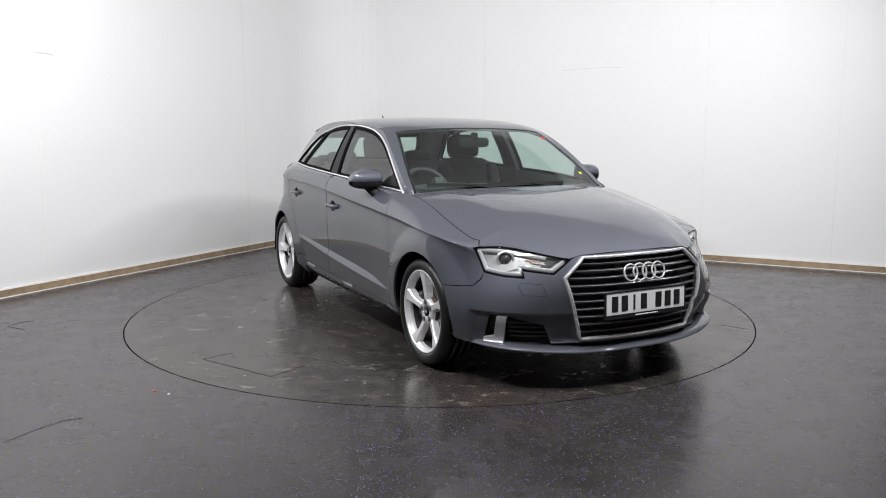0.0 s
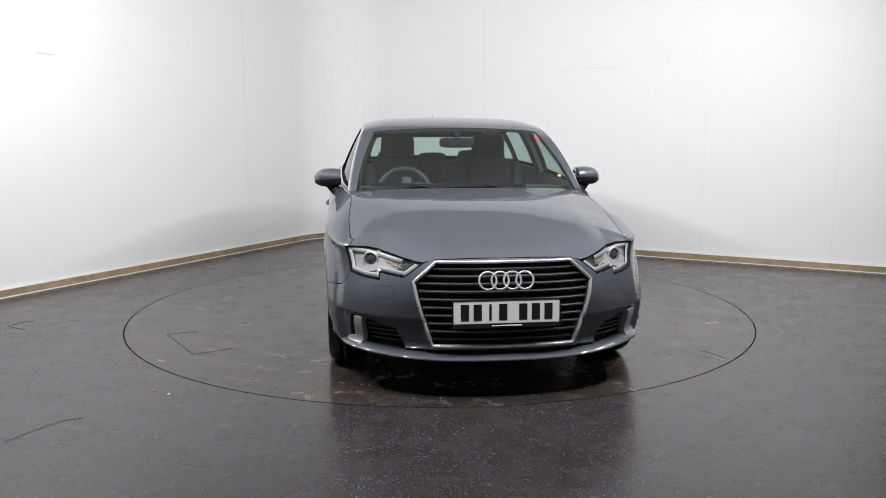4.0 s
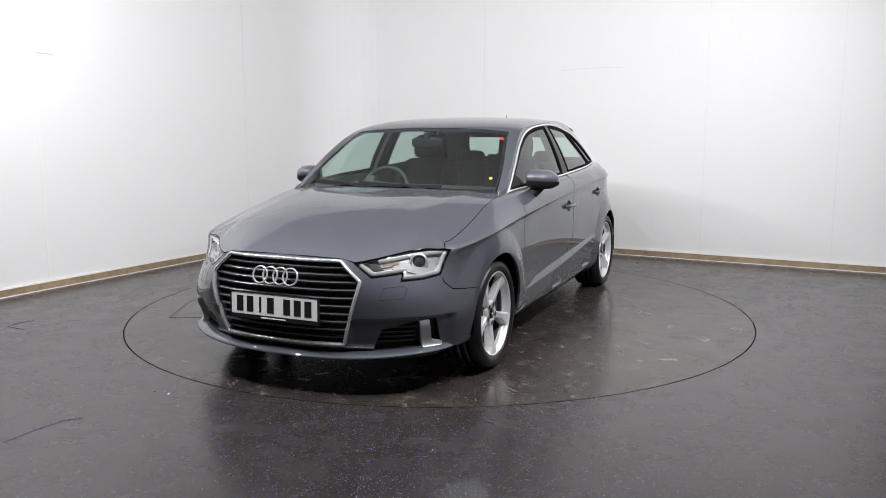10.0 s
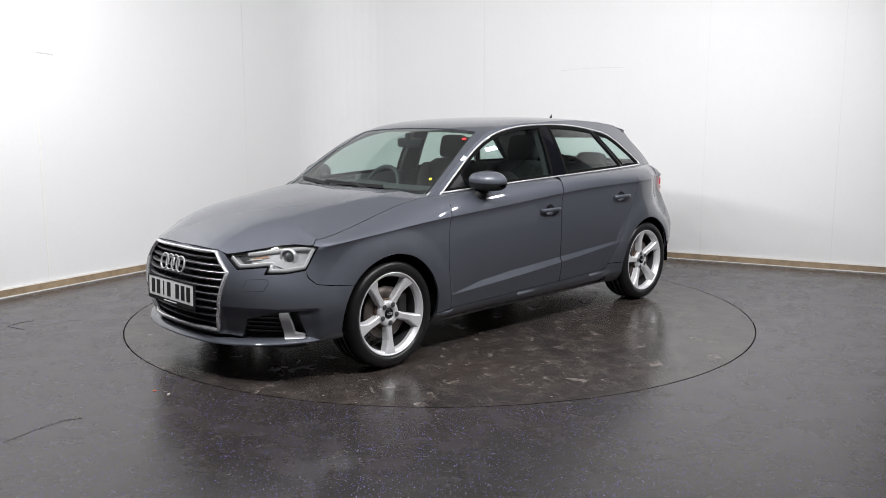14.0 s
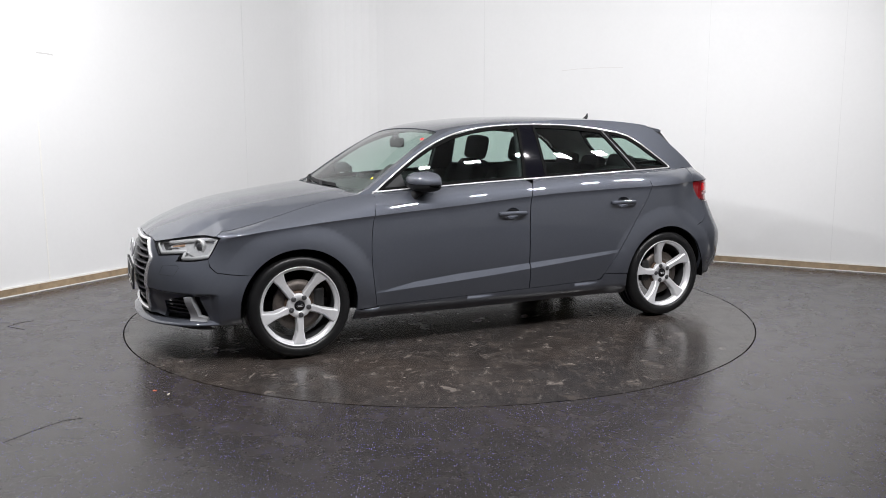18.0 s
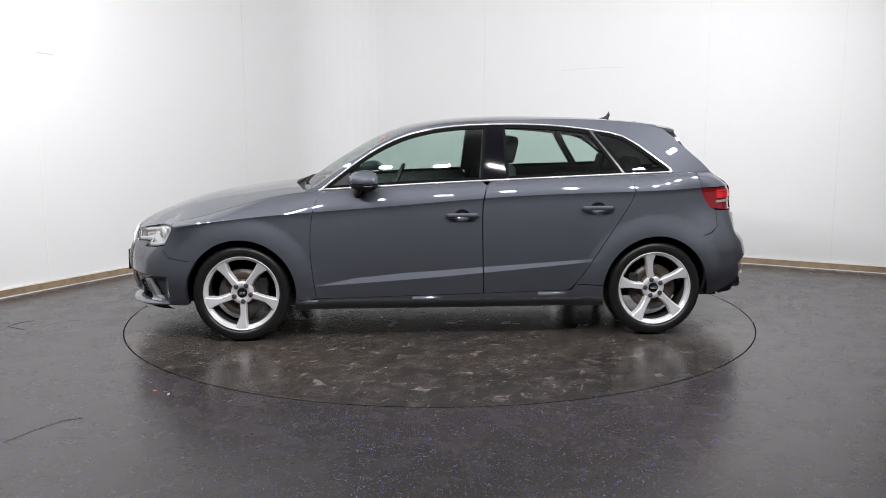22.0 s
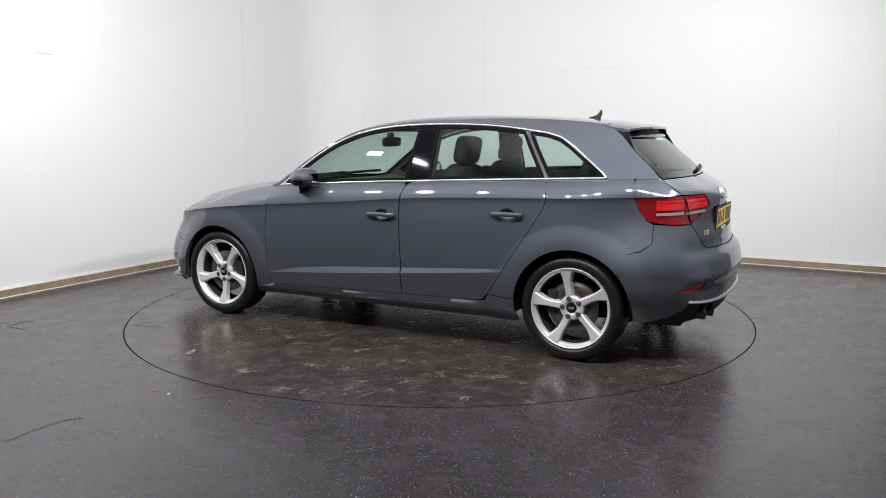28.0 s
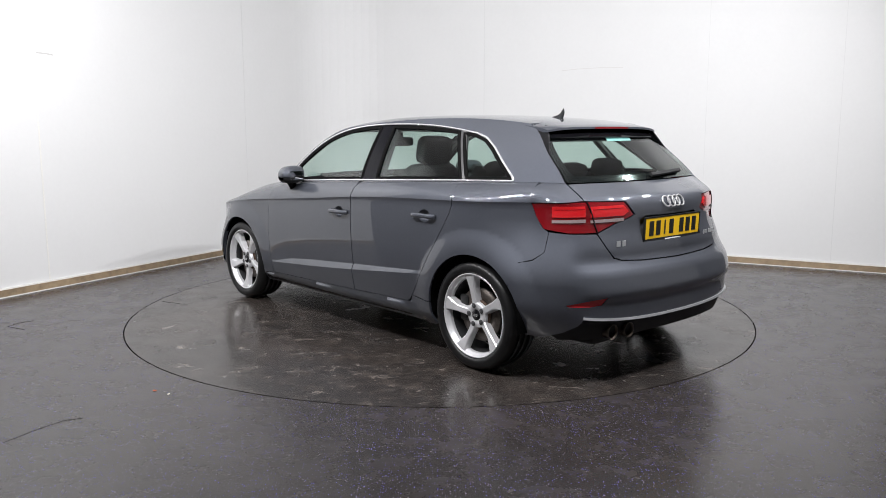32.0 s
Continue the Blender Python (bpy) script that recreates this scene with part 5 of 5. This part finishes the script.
lp[:, 2] += 0.034 * np.clip((np.abs(lp[:, 1]) - 0.25) / 0.58, 0, 1) ** 2 + 0.002
out = np.gradient(lp, axis=0)
out = np.stack([out[:, 1], -out[:, 0], out[:, 0] * 0], -1)
out /= np.linalg.norm(out, axis=1)[:, None]
part("front_lip", sweep(lp, [(0.012, -0.07), (0.009, 0.012), (0.004, 0.020), (-0.002, 0.016), (-0.021, -0.020), (-0.024, -0.07)], False, out), PAINT, car, "front splitter lip")

# headlamps
def inset(poly, d):
    """A closed outline drawn in by d."""
    P = np.array(poly)
    n = np.roll(P, -1, 0) - P
    n /= np.linalg.norm(n, axis=1)[:, None]
    area = np.sum(P[:, 0] * np.roll(P[:, 1], -1) - np.roll(P[:, 0], -1) * P[:, 1])
    nrm = np.stack([-n[:, 1], n[:, 0]], -1) * np.sign(area)
    m = nrm + np.roll(nrm, 1, 0)
    m /= np.maximum(np.sum(m * nrm, 1), 0.35)[:, None]
    return [tuple(p) for p in P + m * d]


GUIDE = mat("light_guide", (0.66, 0.66, 0.67), 0.2, 0.25, coat=0.6, grain=0.06, scale=60)
for s in (1, -1):
    S = lambda poly: [(s * a, b) for a, b in poly]
    lampo = part("headlamp", sheet(S(inset(HEAD, 0.002)), [], nose(0.048), 0.025, 0.0, 1, "headlamp"), GLOSSBLACK, car, "clear headlamp with a silver light band")
    part("headlamp_rim", sweep(on_nose(dense(S(inset(HEAD, 0.004)), 0.012), 0.003), [(-0.003, -0.05), (-0.003, 0.002), (0.003, 0.002), (0.003, -0.05)], True, (1, s * 0.6, 0), False), GLOSSBLACK, lampo)
    part("reflector", sheet(S(inset(HEAD, 0.007)), [], nose(0.030), 0.020, 0.015, 1, "reflector"), LAMPGREY, lampo, "grey chrome reflector")
    edge_in = inset(HEAD, 0.0165)
    part("light_band", sweep(on_nose(dense(S(edge_in[:7]), 0.010)[:-8], 0.014), round_section(0.0105, 10, 1.0, 0.30), False, (1, s * 0.6, 0)), GUIDE, lampo, "bright silver light band")
    part("top_band", sweep(on_nose(S(edge_in[7:] + edge_in[:1]), 0.018), round_section(0.0038, 6), False, (1, s * 0.6, 0)), LAMPSILVER, lampo)
    facet = [fq(0.595, 0.638), fq(0.650, 0.626), fq(0.710, 0.604), fq(0.765, 0.610), fx_(1.855, 0.636), fq(0.74, 0.634), fq(0.65, 0.650)]
    part("reflector_facet", sheet(S(facet), [], nose(0.022), 0.02, 0.008, 1, "reflector_facet"), LAMPGREY, lampo)
    wedge = [fq(0.475, 0.668), fq(0.515, 0.634), fq(0.560, 0.632), fq(0.530, 0.664)]
    part("reflector_facet", sheet(S(wedge), [], nose(0.022), 0.02, 0.008, 1, "reflector_facet"), ALLOYDARK, lampo)
    for z, y0, y1 in ((0.680, 0.545, 0.65), (0.668, 0.535, 0.635), (0.644, 0.53, 0.60)):
        part("reflector_rib", sweep(on_nose([(s * fq(y, z)[0], z + 0.12 * (y - y0)) for y in np.linspace(y0, y1, 6)], 0.024), round_section(0.0030, 6), False, (1, 0, 0)), LAMPSILVER, lampo)
    y, z, r = 0.715, 0.662, 0.034
    c = on_nose([(s * fq(y, z)[0], z)], 0.040)[0]
    m = Matrix.Translation(c) @ Euler((0, 0, radians(s * 28))).to_matrix().to_4x4()
    part("projector_ring", place(lathe([(r + 0.013, 0.0), (r + 0.012, 0.022), (r + 0.006, 0.027), (r, 0.022), (r - 0.002, 0.008)], 32, "x"), m), LAMPSILVER, lampo)
    part("projector_lens", place(lathe([(0.001, 0.034), (r * 0.5, 0.029), (r * 0.85, 0.018), (r, 0.004)], 24, "x"), m), mat("projector_glass", (0.05, 0.05, 0.055), 0.05, coat=1.0), lampo, "dark projector lens")
    amb = [(fq(0.555, 0)[0], 0.658), (fq(0.625, 0)[0], 0.669), (fq(0.630, 0)[0], 0.660), (fq(0.56, 0)[0], 0.650)]
    part("indicator", sheet(S(amb), [], nose(0.024), 0.02, 0.01, 1, "indicator"), AMBER, lampo)
    part("lens_cover", sheet(S(inset(HEAD, 0.001)), [], nose(0.001), 0.03, 0.004, 1, "lens_cover"), LENS, lampo, "clear lens cover")

# ---------------- the car: tail ----------------
CLEARSTRIP = mat("clear_strip", (0.40, 0.30, 0.30), 0.2, 0.3, grain=0.2, scale=90)
for s in (1, -1):
    S = lambda poly: [(s * a, b) for a, b in poly]
    tl = part("tail_lamp", sheet(S(scaled(TAIL_LAMP, 0.985)), [], tail(0.004), 0.025, 0.02, 1, "tail_lamp"), REDDARK, car, "red tail lamp wrapping round the corner")
    for a, b, c in ((rx_(-1.840, 0)[0], rq(0.645, 0)[0], 0.0), (rq(0.615, 0)[0], rq(0.405, 0)[0], 0.035)):
        n_ = 12
        lo = [(a + (b - a) * i / n_, 0.876 + 0.004 * i / n_) for i in range(n_ + 1)]
        hi = [(a + (b - a) * i / n_, 0.931 + 0.004 * i / n_) for i in range(n_ + 1)]
        bar = [(a, 0.90)] + hi + ([(b - c, 0.90)] if c else []) + lo[::-1]
        part("light_bar", sheet(S(bar), [], tail(-0.001), 0.02, 0.008, 1, "light_bar"), RED, tl, "bright red light bar")
        part("inner_line", sheet(S([(a - 0.015, 0.914), (a - 0.015, 0.917), (b + 0.005, 0.921), (b + 0.005, 0.918)]), [], tail(-0.002), 0.02, 0.004, 1, "inner_line"), REDDARK, tl)
        a2 = a
        part("clear_strip", sheet(S([(a2, 0.848), (a2, 0.862), (b, 0.868), (b, 0.851)]), [], tail(-0.001), 0.02, 0.008, 1, "clear_strip"), CLEARSTRIP, tl, "clear reversing strip")
    part("lamp_seam", sweep(on_tail([(s * rq(0.630 - 0.05 * (0.955 - z) / 0.15, 0)[0], z) for z in np.linspace(0.80, 0.955, 8)], -0.001), [(-0.003, -0.004), (-0.003, 0.002), (0.003, 0.002), (0.003, -0.004)], False, (-1, 0, 0), False), GLOSSBLACK, tl)
    part("reflector", sheet(S(scaled(REFLECT, 0.97)), [], tail(0.004), 0.03, 0.01, 1, "reflector"), RED, car, "red bumper reflector")
part("plate_recess", sheet(scaled(RECESS, 1.03), [], tail(0.028), 0.04, 0.0, 1, "plate_recess"), PAINT, car)
plate(-2.004, 0.800, -2, 0, PLATE_Y, "yellow rear number plate in a black surround", False)
valance = [rq(0.0, 0.255), rq(0.40, 0.255), rq(0.60, 0.250), rx_(-1.84, 0.240), rx_(-1.80, 0.272), rx_(-1.90, 0.310), rx_(-1.95, 0.345), rq(0.68, 0.378), rq(0.55, 0.365), rq(0.0, 0.352)]
part("rear_valance", sheet(mirror_loop(valance), [], tail(0.016), 0.03, 0.02, 1, "rear_valance"), BLACK, car, "black lower valance")
strip = [(q, 0.348 + 0.030 * (abs(q) / 0.75) ** 3) for q in np.linspace(-rq(0.69, 0)[0], rq(0.69, 0)[0], 40)]
part("valance_strip", sweep(on_tail(strip, -0.004), [(-0.008, -0.008), (-0.006, 0.005), (0.006, 0.005), (0.008, -0.008)], False, (-1, 0, 0.2), False), SATIN, car, "satin silver strip across the bumper")
for y in (0.520, 0.415):
    p = on_tail([rq(y, 0.30)], 0.0)[0]
    pipe = lathe([(0.034, 0.16), (0.040, 0.005), (0.041, -0.003), (0.037, -0.004), (0.034, 0.01), (0.033, 0.12), (0.001, 0.12)], 28, "x")
    part("exhaust_pipe", place(pipe, Matrix.Translation((p[0] + 0.000, y, 0.288))), mat("exhaust_steel", (0.10, 0.085, 0.07), 0.3, 0.9, grain=0.2, scale=40), car, "round chrome exhaust tip")
for i in range(4):
    y = (i - 1.5) * 0.044
    p = on_tail([rq(y, 0.938)], 0.0)[0]
    part("emblem_ring", place(torus(0.031, 0.0047), Matrix.Translation((p[0] - 0.004, y, 0.938)) @ Euler((0, radians(28), 0)).to_matrix().to_4x4()), EMBLEM, car, "chrome emblem ring")
for y, w in ((0.452, 0.030), (0.417, 0.026), (-0.330, 0.022), (-0.360, 0.022), (-0.405, 0.018), (-0.430, 0.018), (-0.455, 0.018), (-0.478, 0.008)):
    h = 0.032 if y > 0 else 0.024
    z = 0.738
    p = on_tail([rq(y, z)], 0.0)[0]
    part("badge_bar", box((p[0] - 0.001, y, z), (0.004, w * 0.85, h * 0.95), Euler((0, 0, radians(-10 if y > 0 else 10))).to_matrix(), 0.001), SATIN, car)

# ---------------- the car: underneath ----------------
bm = box((0.0, 0, 0.235), (3.75, 1.02, 0.10), None, 0.02)
box_bm(bm, (0.0, 0, 0.24), (1.80, 1.56, 0.09), None, 0.02)
box_bm(bm, (1.72, 0, 0.42), (0.42, 1.02, 0.36), None, 0.04)
box_bm(bm, (-1.86, 0, 0.42), (0.20, 1.02, 0.36), None, 0.04)
part("underbody", bm, DARK, car)
for wx0, wz0 in WHEELS:
    n = 28
    V, F = [], []
    for i in range(n + 1):
        a = radians(-7 + 194 * i / n)
        for y, r in ((0.866, ARCH_R - 0.001), (0.845, ARCH_R + 0.004), (0.60, ARCH_R + 0.012), (0.53, ARCH_R - 0.02), (0.52, 0.05)):
            V.append((wx0 + r * math.cos(a), y, wz0 + r * math.sin(a)))
    for i in range(n):
        for j in range(4):
            F.append((i * 5 + j, i * 5 + j + 1, (i + 1) * 5 + j + 1, (i + 1) * 5 + j))
    pair("wheel_arch_liner", fix_normals(mesh_of("liner", V, F)), LINER)

# ---------------- the car: wheels ----------------
def tyre_mesh():
    prof = [(0.225, -0.195), (0.240, -0.202), (0.275, -0.210), (0.292, -0.200), (0.3035, -0.180)]
    for y in (-0.150, -0.105, -0.060):
        prof += [(0.3065, y - 0.012), (0.3065, y - 0.005), (0.299, y - 0.004), (0.299, y + 0.004), (0.3065, y + 0.005)]
    prof += [(0.3065, -0.030), (0.303, -0.008), (0.292, 0.010), (0.280, 0.017), (0.262, 0.020), (0.250, 0.017), (0.241, 0.010), (0.236, 0.000), (0.230, -0.010)]
    me = lathe(prof, 72, "y", False, "tyre")
    V = np.array([v.co for v in me.vertices])
    k = len(prof)
    for i in range(72):
        if i % 2:
            for j in (len(prof) - 9, len(prof) - 8, 4):
                v = me.vertices[i * k + j]
                v.co = (v.co[0] * 0.988, v.co[1], v.co[2] * 0.988)
    return me


def rim_mesh():
    return lathe([(0.237, 0.001), (0.2375, 0.006), (0.234, 0.009), (0.229, 0.007), (0.2265, 0.001), (0.2250, -0.007), (0.2150, -0.012), (0.2125, -0.020), (0.211, -0.038)], 72, "y", False, "rim")


def spoke_mesh():
    """One arm, along +x: a sloped root and a broad flat outer blade, swept to one side."""
    st = [(0.030, -0.024, 0.024, -0.024, -0.024), (0.072, -0.021, 0.021, -0.021, -0.022), (0.105, -0.018, 0.019, -0.016, -0.018), (0.150, -0.016, 0.022, -0.010, -0.013), (0.185, -0.018, 0.036, -0.005, -0.007), (0.207, -0.021, 0.048, -0.001, -0.002), (0.230, -0.023, 0.057, 0.002, 0.002)]
    V, F = [], []
    for r, t0, t1, y0, y1 in st:
        c = 0.006
        V += [(r, y0 - 0.040, t0 - 0.004), (r, y0 - c, t0), (r, y0, t0 + c), (r, y1, t1 - c), (r, y1 - c, t1), (r, y1 - 0.040, t1 + 0.008)]
    for i in range(len(st) - 1):
        for j in range(6):
            F.append((i * 6 + j, i * 6 + (j + 1) % 6, (i + 1) * 6 + (j + 1) % 6, (i + 1) * 6 + j))
    F += [tuple(range(6)), tuple((len(st) - 1) * 6 + j for j in range(6))]
    me = fix_normals(mesh_of("spoke", V, F, False))
    return me


TYRE, RIM, SPOKE = tyre_mesh(), rim_mesh(), spoke_mesh()
HUB = lathe([(0.074, -0.050), (0.071, -0.026), (0.066, -0.021), (0.033, -0.021), (0.031, -0.026)], 32, "y", False, "hub")
CAP = lathe([(0.031, -0.024), (0.030, -0.019), (0.027, -0.016), (0.001, -0.0145)], 28, "y", False, "cap")
BOLT = lathe([(0.0155, -0.0205), (0.0150, -0.0190), (0.0115, -0.0192), (0.0090, -0.0178), (0.001, -0.0172)], 12, "y", False, "bolt")
BARREL = lathe([(0.212, -0.036), (0.206, -0.060), (0.203, -0.150), (0.215, -0.185), (0.232, -0.195)], 60, "y", False, "barrel")
DISCM = lathe([(0.070, -0.055), (0.150, -0.055), (0.150, -0.080), (0.070, -0.080)], 48, "y", True, "disc")
BELL = lathe([(0.085, -0.060), (0.083, -0.045), (0.066, -0.042), (0.001, -0.042)], 32, "y", False, "bell")
ring_small = torus(0.0062, 0.0011, 14, 6)
ring_small.transform(Euler((0, 0, radians(90))).to_matrix().to_4x4())
for me_, m_ in ((TYRE, RUBBER), (RIM, ALLOY), (BARREL, ALLOYDARK), (SPOKE, ALLOY), (HUB, ALLOY), (CAP, GLOSSBLACK), (BOLT, mat("bolt_steel", (0.10, 0.10, 0.105), 0.35, 0.6, grain=0.1, scale=60)), (DISCM, DISC), (BELL, mat("rusty_hub", (0.07, 0.042, 0.026), 0.7, 0.3, grain=0.4, scale=50)), (ring_small, CHROME)):
    me_.materials.append(m_)


def shared(name, me, parent, m=None, label=""):
    ob = new(name, me)
    ob.parent = parent
    if m is not None:
        ob.matrix_basis = m
    return tagged(ob, label) if label else ob


for (wx0, wz0), s, turn in ((WHEELS[0], 1, 92), (WHEELS[1], 1, -78), (WHEELS[0], -1, 60), (WHEELS[1], -1, 75)):
    hub_m = Matrix.Translation((wx0, s * 0.855, wz0)) @ Matrix.Rotation(0 if s > 0 else math.pi, 4, "Z")
    wheel = shared("wheel", RIM, car, hub_m, "five-spoke silver alloy wheel with a black tyre")
    shared("tyre", TYRE, wheel, None, "black low-profile tyre")
    spin = lambda a: Matrix.Rotation(radians(a), 4, "Y")
    for i in range(5):
        shared("spoke", SPOKE, wheel, spin(turn + 72 * i))
        shared("wheel_bolt", BOLT, wheel, spin(turn + 72 * i + 4) @ Matrix.Translation((0.054, 0.003, 0)))
    shared("hub", HUB, wheel)
    shared("hub_cap", CAP, wheel, None, "dark hub cap with chrome rings")
    for i in range(4):
        shared("cap_ring", ring_small, wheel, Matrix.Translation(((i - 1.5) * 0.0088, -0.0135, 0)))
    shared("rim_barrel", BARREL, wheel)
    shared("brake_disc", DISCM, wheel)
    shared("disc_bell", BELL, wheel, None, "rust-brown disc centre")
    cal = box((0, -0.075, 0), (0.065, 0.06, 0.15), None, 0.015)
    cm = part("brake_caliper", cal, mat("caliper_grey", (0.022, 0.022, 0.022), 0.5, 0.3, grain=0.2, scale=60), wheel)
    cm.matrix_basis = Matrix.Translation(((0.125 if wx0 < 0 else -0.125) * s, 0, 0.02))

# ---------------- the car: cabin ----------------
both("door_lining", fd, [], skin(0.07), TRIM, "", 0.05, 0.02)
both("door_lining", rd, [], skin(0.07), TRIM, "", 0.05, 0.02)
for x0, x1 in ((0.80, -0.20), (-0.22, -1.40)):
    xs_ = np.linspace(x0, x1, 20)
    V = [(x, float(EDGE_Y(x)) - 0.004, float(EDGE_Z(x)) + 0.002) for x in xs_] + [(x, float(EDGE_Y(x)) - 0.075, float(EDGE_Z(x)) - 0.006) for x in xs_] + [(x, float(EDGE_Y(x)) - 0.085, float(EDGE_Z(x)) - 0.09) for x in xs_]
    F = [(i + 20 * k, i + 1 + 20 * k, i + 21 + 20 * k, i + 20 + 20 * k) for i in range(19) for k in range(2)]
    pair("door_top", fix_normals(mesh_of("door_top", V, F)), TRIM)
lining_poly = [(x, y - 0.02) for x, y in edge if -1.38 < x < 0.25] + [(x, -y + 0.02) for x, y in edge[::-1] if -1.38 < x < 0.25]
part("headlining", sheet(lining_poly, [], lambda P: roof(P, 0.03), 0.06, 0.0, 1, "headlining"), LINING, car, "grey cloth headlining")
both("pillar_lining", [(x, z) for x, z in pillar], [], lambda P: cabin(P, 0.022), LINING, "", 0.04, 0.0)
both("pillar_lining", [(-0.185, float(belt(-0.185))), (-0.225, 1.345), (-0.36, 1.345), (-0.375, float(belt(-0.375)))], [], lambda P: cabin(P, 0.035), TRIM, "", 0.04, 0.03)
dash_prof = [(0.95, 0.925), (0.80, 0.955), (0.60, 0.965), (0.42, 0.945), (0.36, 0.90), (0.37, 0.80), (0.45, 0.65), (0.50, 0.45)]
V, F = [], []
for j, y in enumerate(np.linspace(-0.70, 0.70, 15)):
    for x, z in dash_prof:
        V.append((x - 0.10 * (y / 0.7) ** 2 * (1 if x > 0.5 else 0.3), y, z - 0.02 * (y / 0.7) ** 2 + 0.018 * math.exp(-((y + 0.37) / 0.17) ** 2) * (1 if 0.36 <= x < 0.7 and z > 0.88 else 0)))
k = len(dash_prof)
for j in range(14):
    for i in range(k - 1):
        F.append((j * k + i, j * k + i + 1, (j + 1) * k + i + 1, (j + 1) * k + i))
part("dashboard", fix_normals(mesh_of("dashboard", V, F)), TRIM, car, "black soft dashboard")
sw = Matrix.Translation((0.36, -0.36, 0.890)) @ Euler((0, radians(-25), 0)).to_matrix().to_4x4()
steer = part("steering_wheel", place(torus(0.182, 0.0155, 40, 10), sw), TRIM, car, "black steering wheel")
bm = box((0.01, 0, 0), (0.04, 0.13, 0.11), None, 0.02)
for c, size in (((0.01, 0.115, 0.0), (0.02, 0.13, 0.03)), ((0.01, -0.115, 0), (0.02, 0.13, 0.03)), ((0.01, 0, -0.115), (0.02, 0.04, 0.13)), ((0.12, 0, 0), (0.22, 0.06, 0.06))):
    box_bm(bm, c, size, None, 0.006)
part("steering_hub", place_bm(bm, sw), TRIM, steer)


def cushion(center, size, rot, bulge=0.25):
    """A padded block with rounded edges."""
    bm = bmesh.new()
    bmesh.ops.create_cube(bm, size=1.0)
    bmesh.ops.subdivide_edges(bm, edges=bm.edges, cuts=5, use_grid_fill=True)
    for v in bm.verts:
        c = v.co * 2
        n = (abs(c.x) ** 5 + abs(c.y) ** 5 + abs(c.z) ** 5) ** 0.2
        v.co = c / n * max(abs(c.x), abs(c.y), abs(c.z)) / 2 if n else v.co
    bmesh.ops.transform(bm, matrix=Matrix.Translation(center) @ Euler([radians(a) for a in rot]).to_matrix().to_4x4() @ Matrix.Diagonal((*size, 1)), verts=bm.verts)
    for f in bm.faces:
        f.smooth = True
    return bm


for s in (1, -1):
    y = s * 0.36
    seat = part("front_seat", cushion((-0.02, y, 0.50), (0.52, 0.50, 0.16), (0, -8, 0)), CLOTH, car, "black cloth front seat")
    part("backrest", cushion((-0.33, y, 0.80), (0.14, 0.49, 0.62), (0, -16, 0)), CLOTH, seat)
    for d in (1, -1):
        part("bolster", cushion((-0.28, y + d * 0.205, 0.79), (0.16, 0.09, 0.56), (0, -16, 0)), CLOTH, seat)
    part("headrest", cushion((-0.425, y, 1.190), (0.10, 0.26, 0.185), (0, -12, 0)), CLOTH, seat)
    for d in (1, -1):
        part("headrest_post", place(lathe([(0.006, -0.06), (0.006, 0.06)], 8, "z"), Matrix.Translation((-0.42, y + d * 0.055, 1.085))), CHROME, seat)
bench = part("rear_bench", cushion((-0.90, 0, 0.50), (0.50, 1.26, 0.16), (0, -6, 0)), CLOTH, car, "black cloth rear bench")
for y, w in ((0.36, 0.50), (-0.36, 0.50), (0.0, 0.26)):
    part("backrest", cushion((-1.18, y, 0.78), (0.14, w, 0.56), (0, -18, 0)), CLOTH, bench)
    part("headrest", cushion((-1.275, y, 1.075 if w > 0.3 else 1.055), (0.09, 0.25, 0.13), (0, -14, 0)), CLOTH, bench)
part("parcel_shelf", box((-1.50, 0, 0.975), (0.42, 1.16, 0.02), None, 0.006), TRIM, car)
part("centre_console", box((0.10, 0, 0.55), (0.60, 0.20, 0.24), None, 0.03), TRIM, car)
im = part("inner_mirror", cushion((0.385, 0.0, 1.235), (0.035, 0.24, 0.070), (0, 0, 0)), BLACK, car, "black rear-view mirror")
part("mirror_stem", box((0.395, 0.0, 1.280), (0.04, 0.04, 0.05), None, 0.01), BLACK, im)
for s in (1, -1):
    part("sun_visor", box((0.20, s * 0.33, 1.335), (0.14, 0.36, 0.015), Euler((0, radians(10), 0)).to_matrix(), 0.006), LINING, car)

# ---------------- what moves ----------------
def motions():
    """The turntable turns clockwise at an even pace and carries the car."""
    rows_t, rows_c = [], []
    for i in range(33):
        t = float(i)
        turn = -58.88 - 5.187 * t
        c, s = math.cos(radians(turn)), math.sin(radians(turn))
        mx, my = -0.0134, 0.0771
        rows_t.append((t, pose(0, 0, 0, 0, 0, -5.187 * t)))
        rows_c.append((t, pose(c * mx - s * my, s * mx + c * my, 0.001, 0, 0, turn - 3.83)))
    walk(turntable, rows_t)
    walk(car, rows_c)


motions()
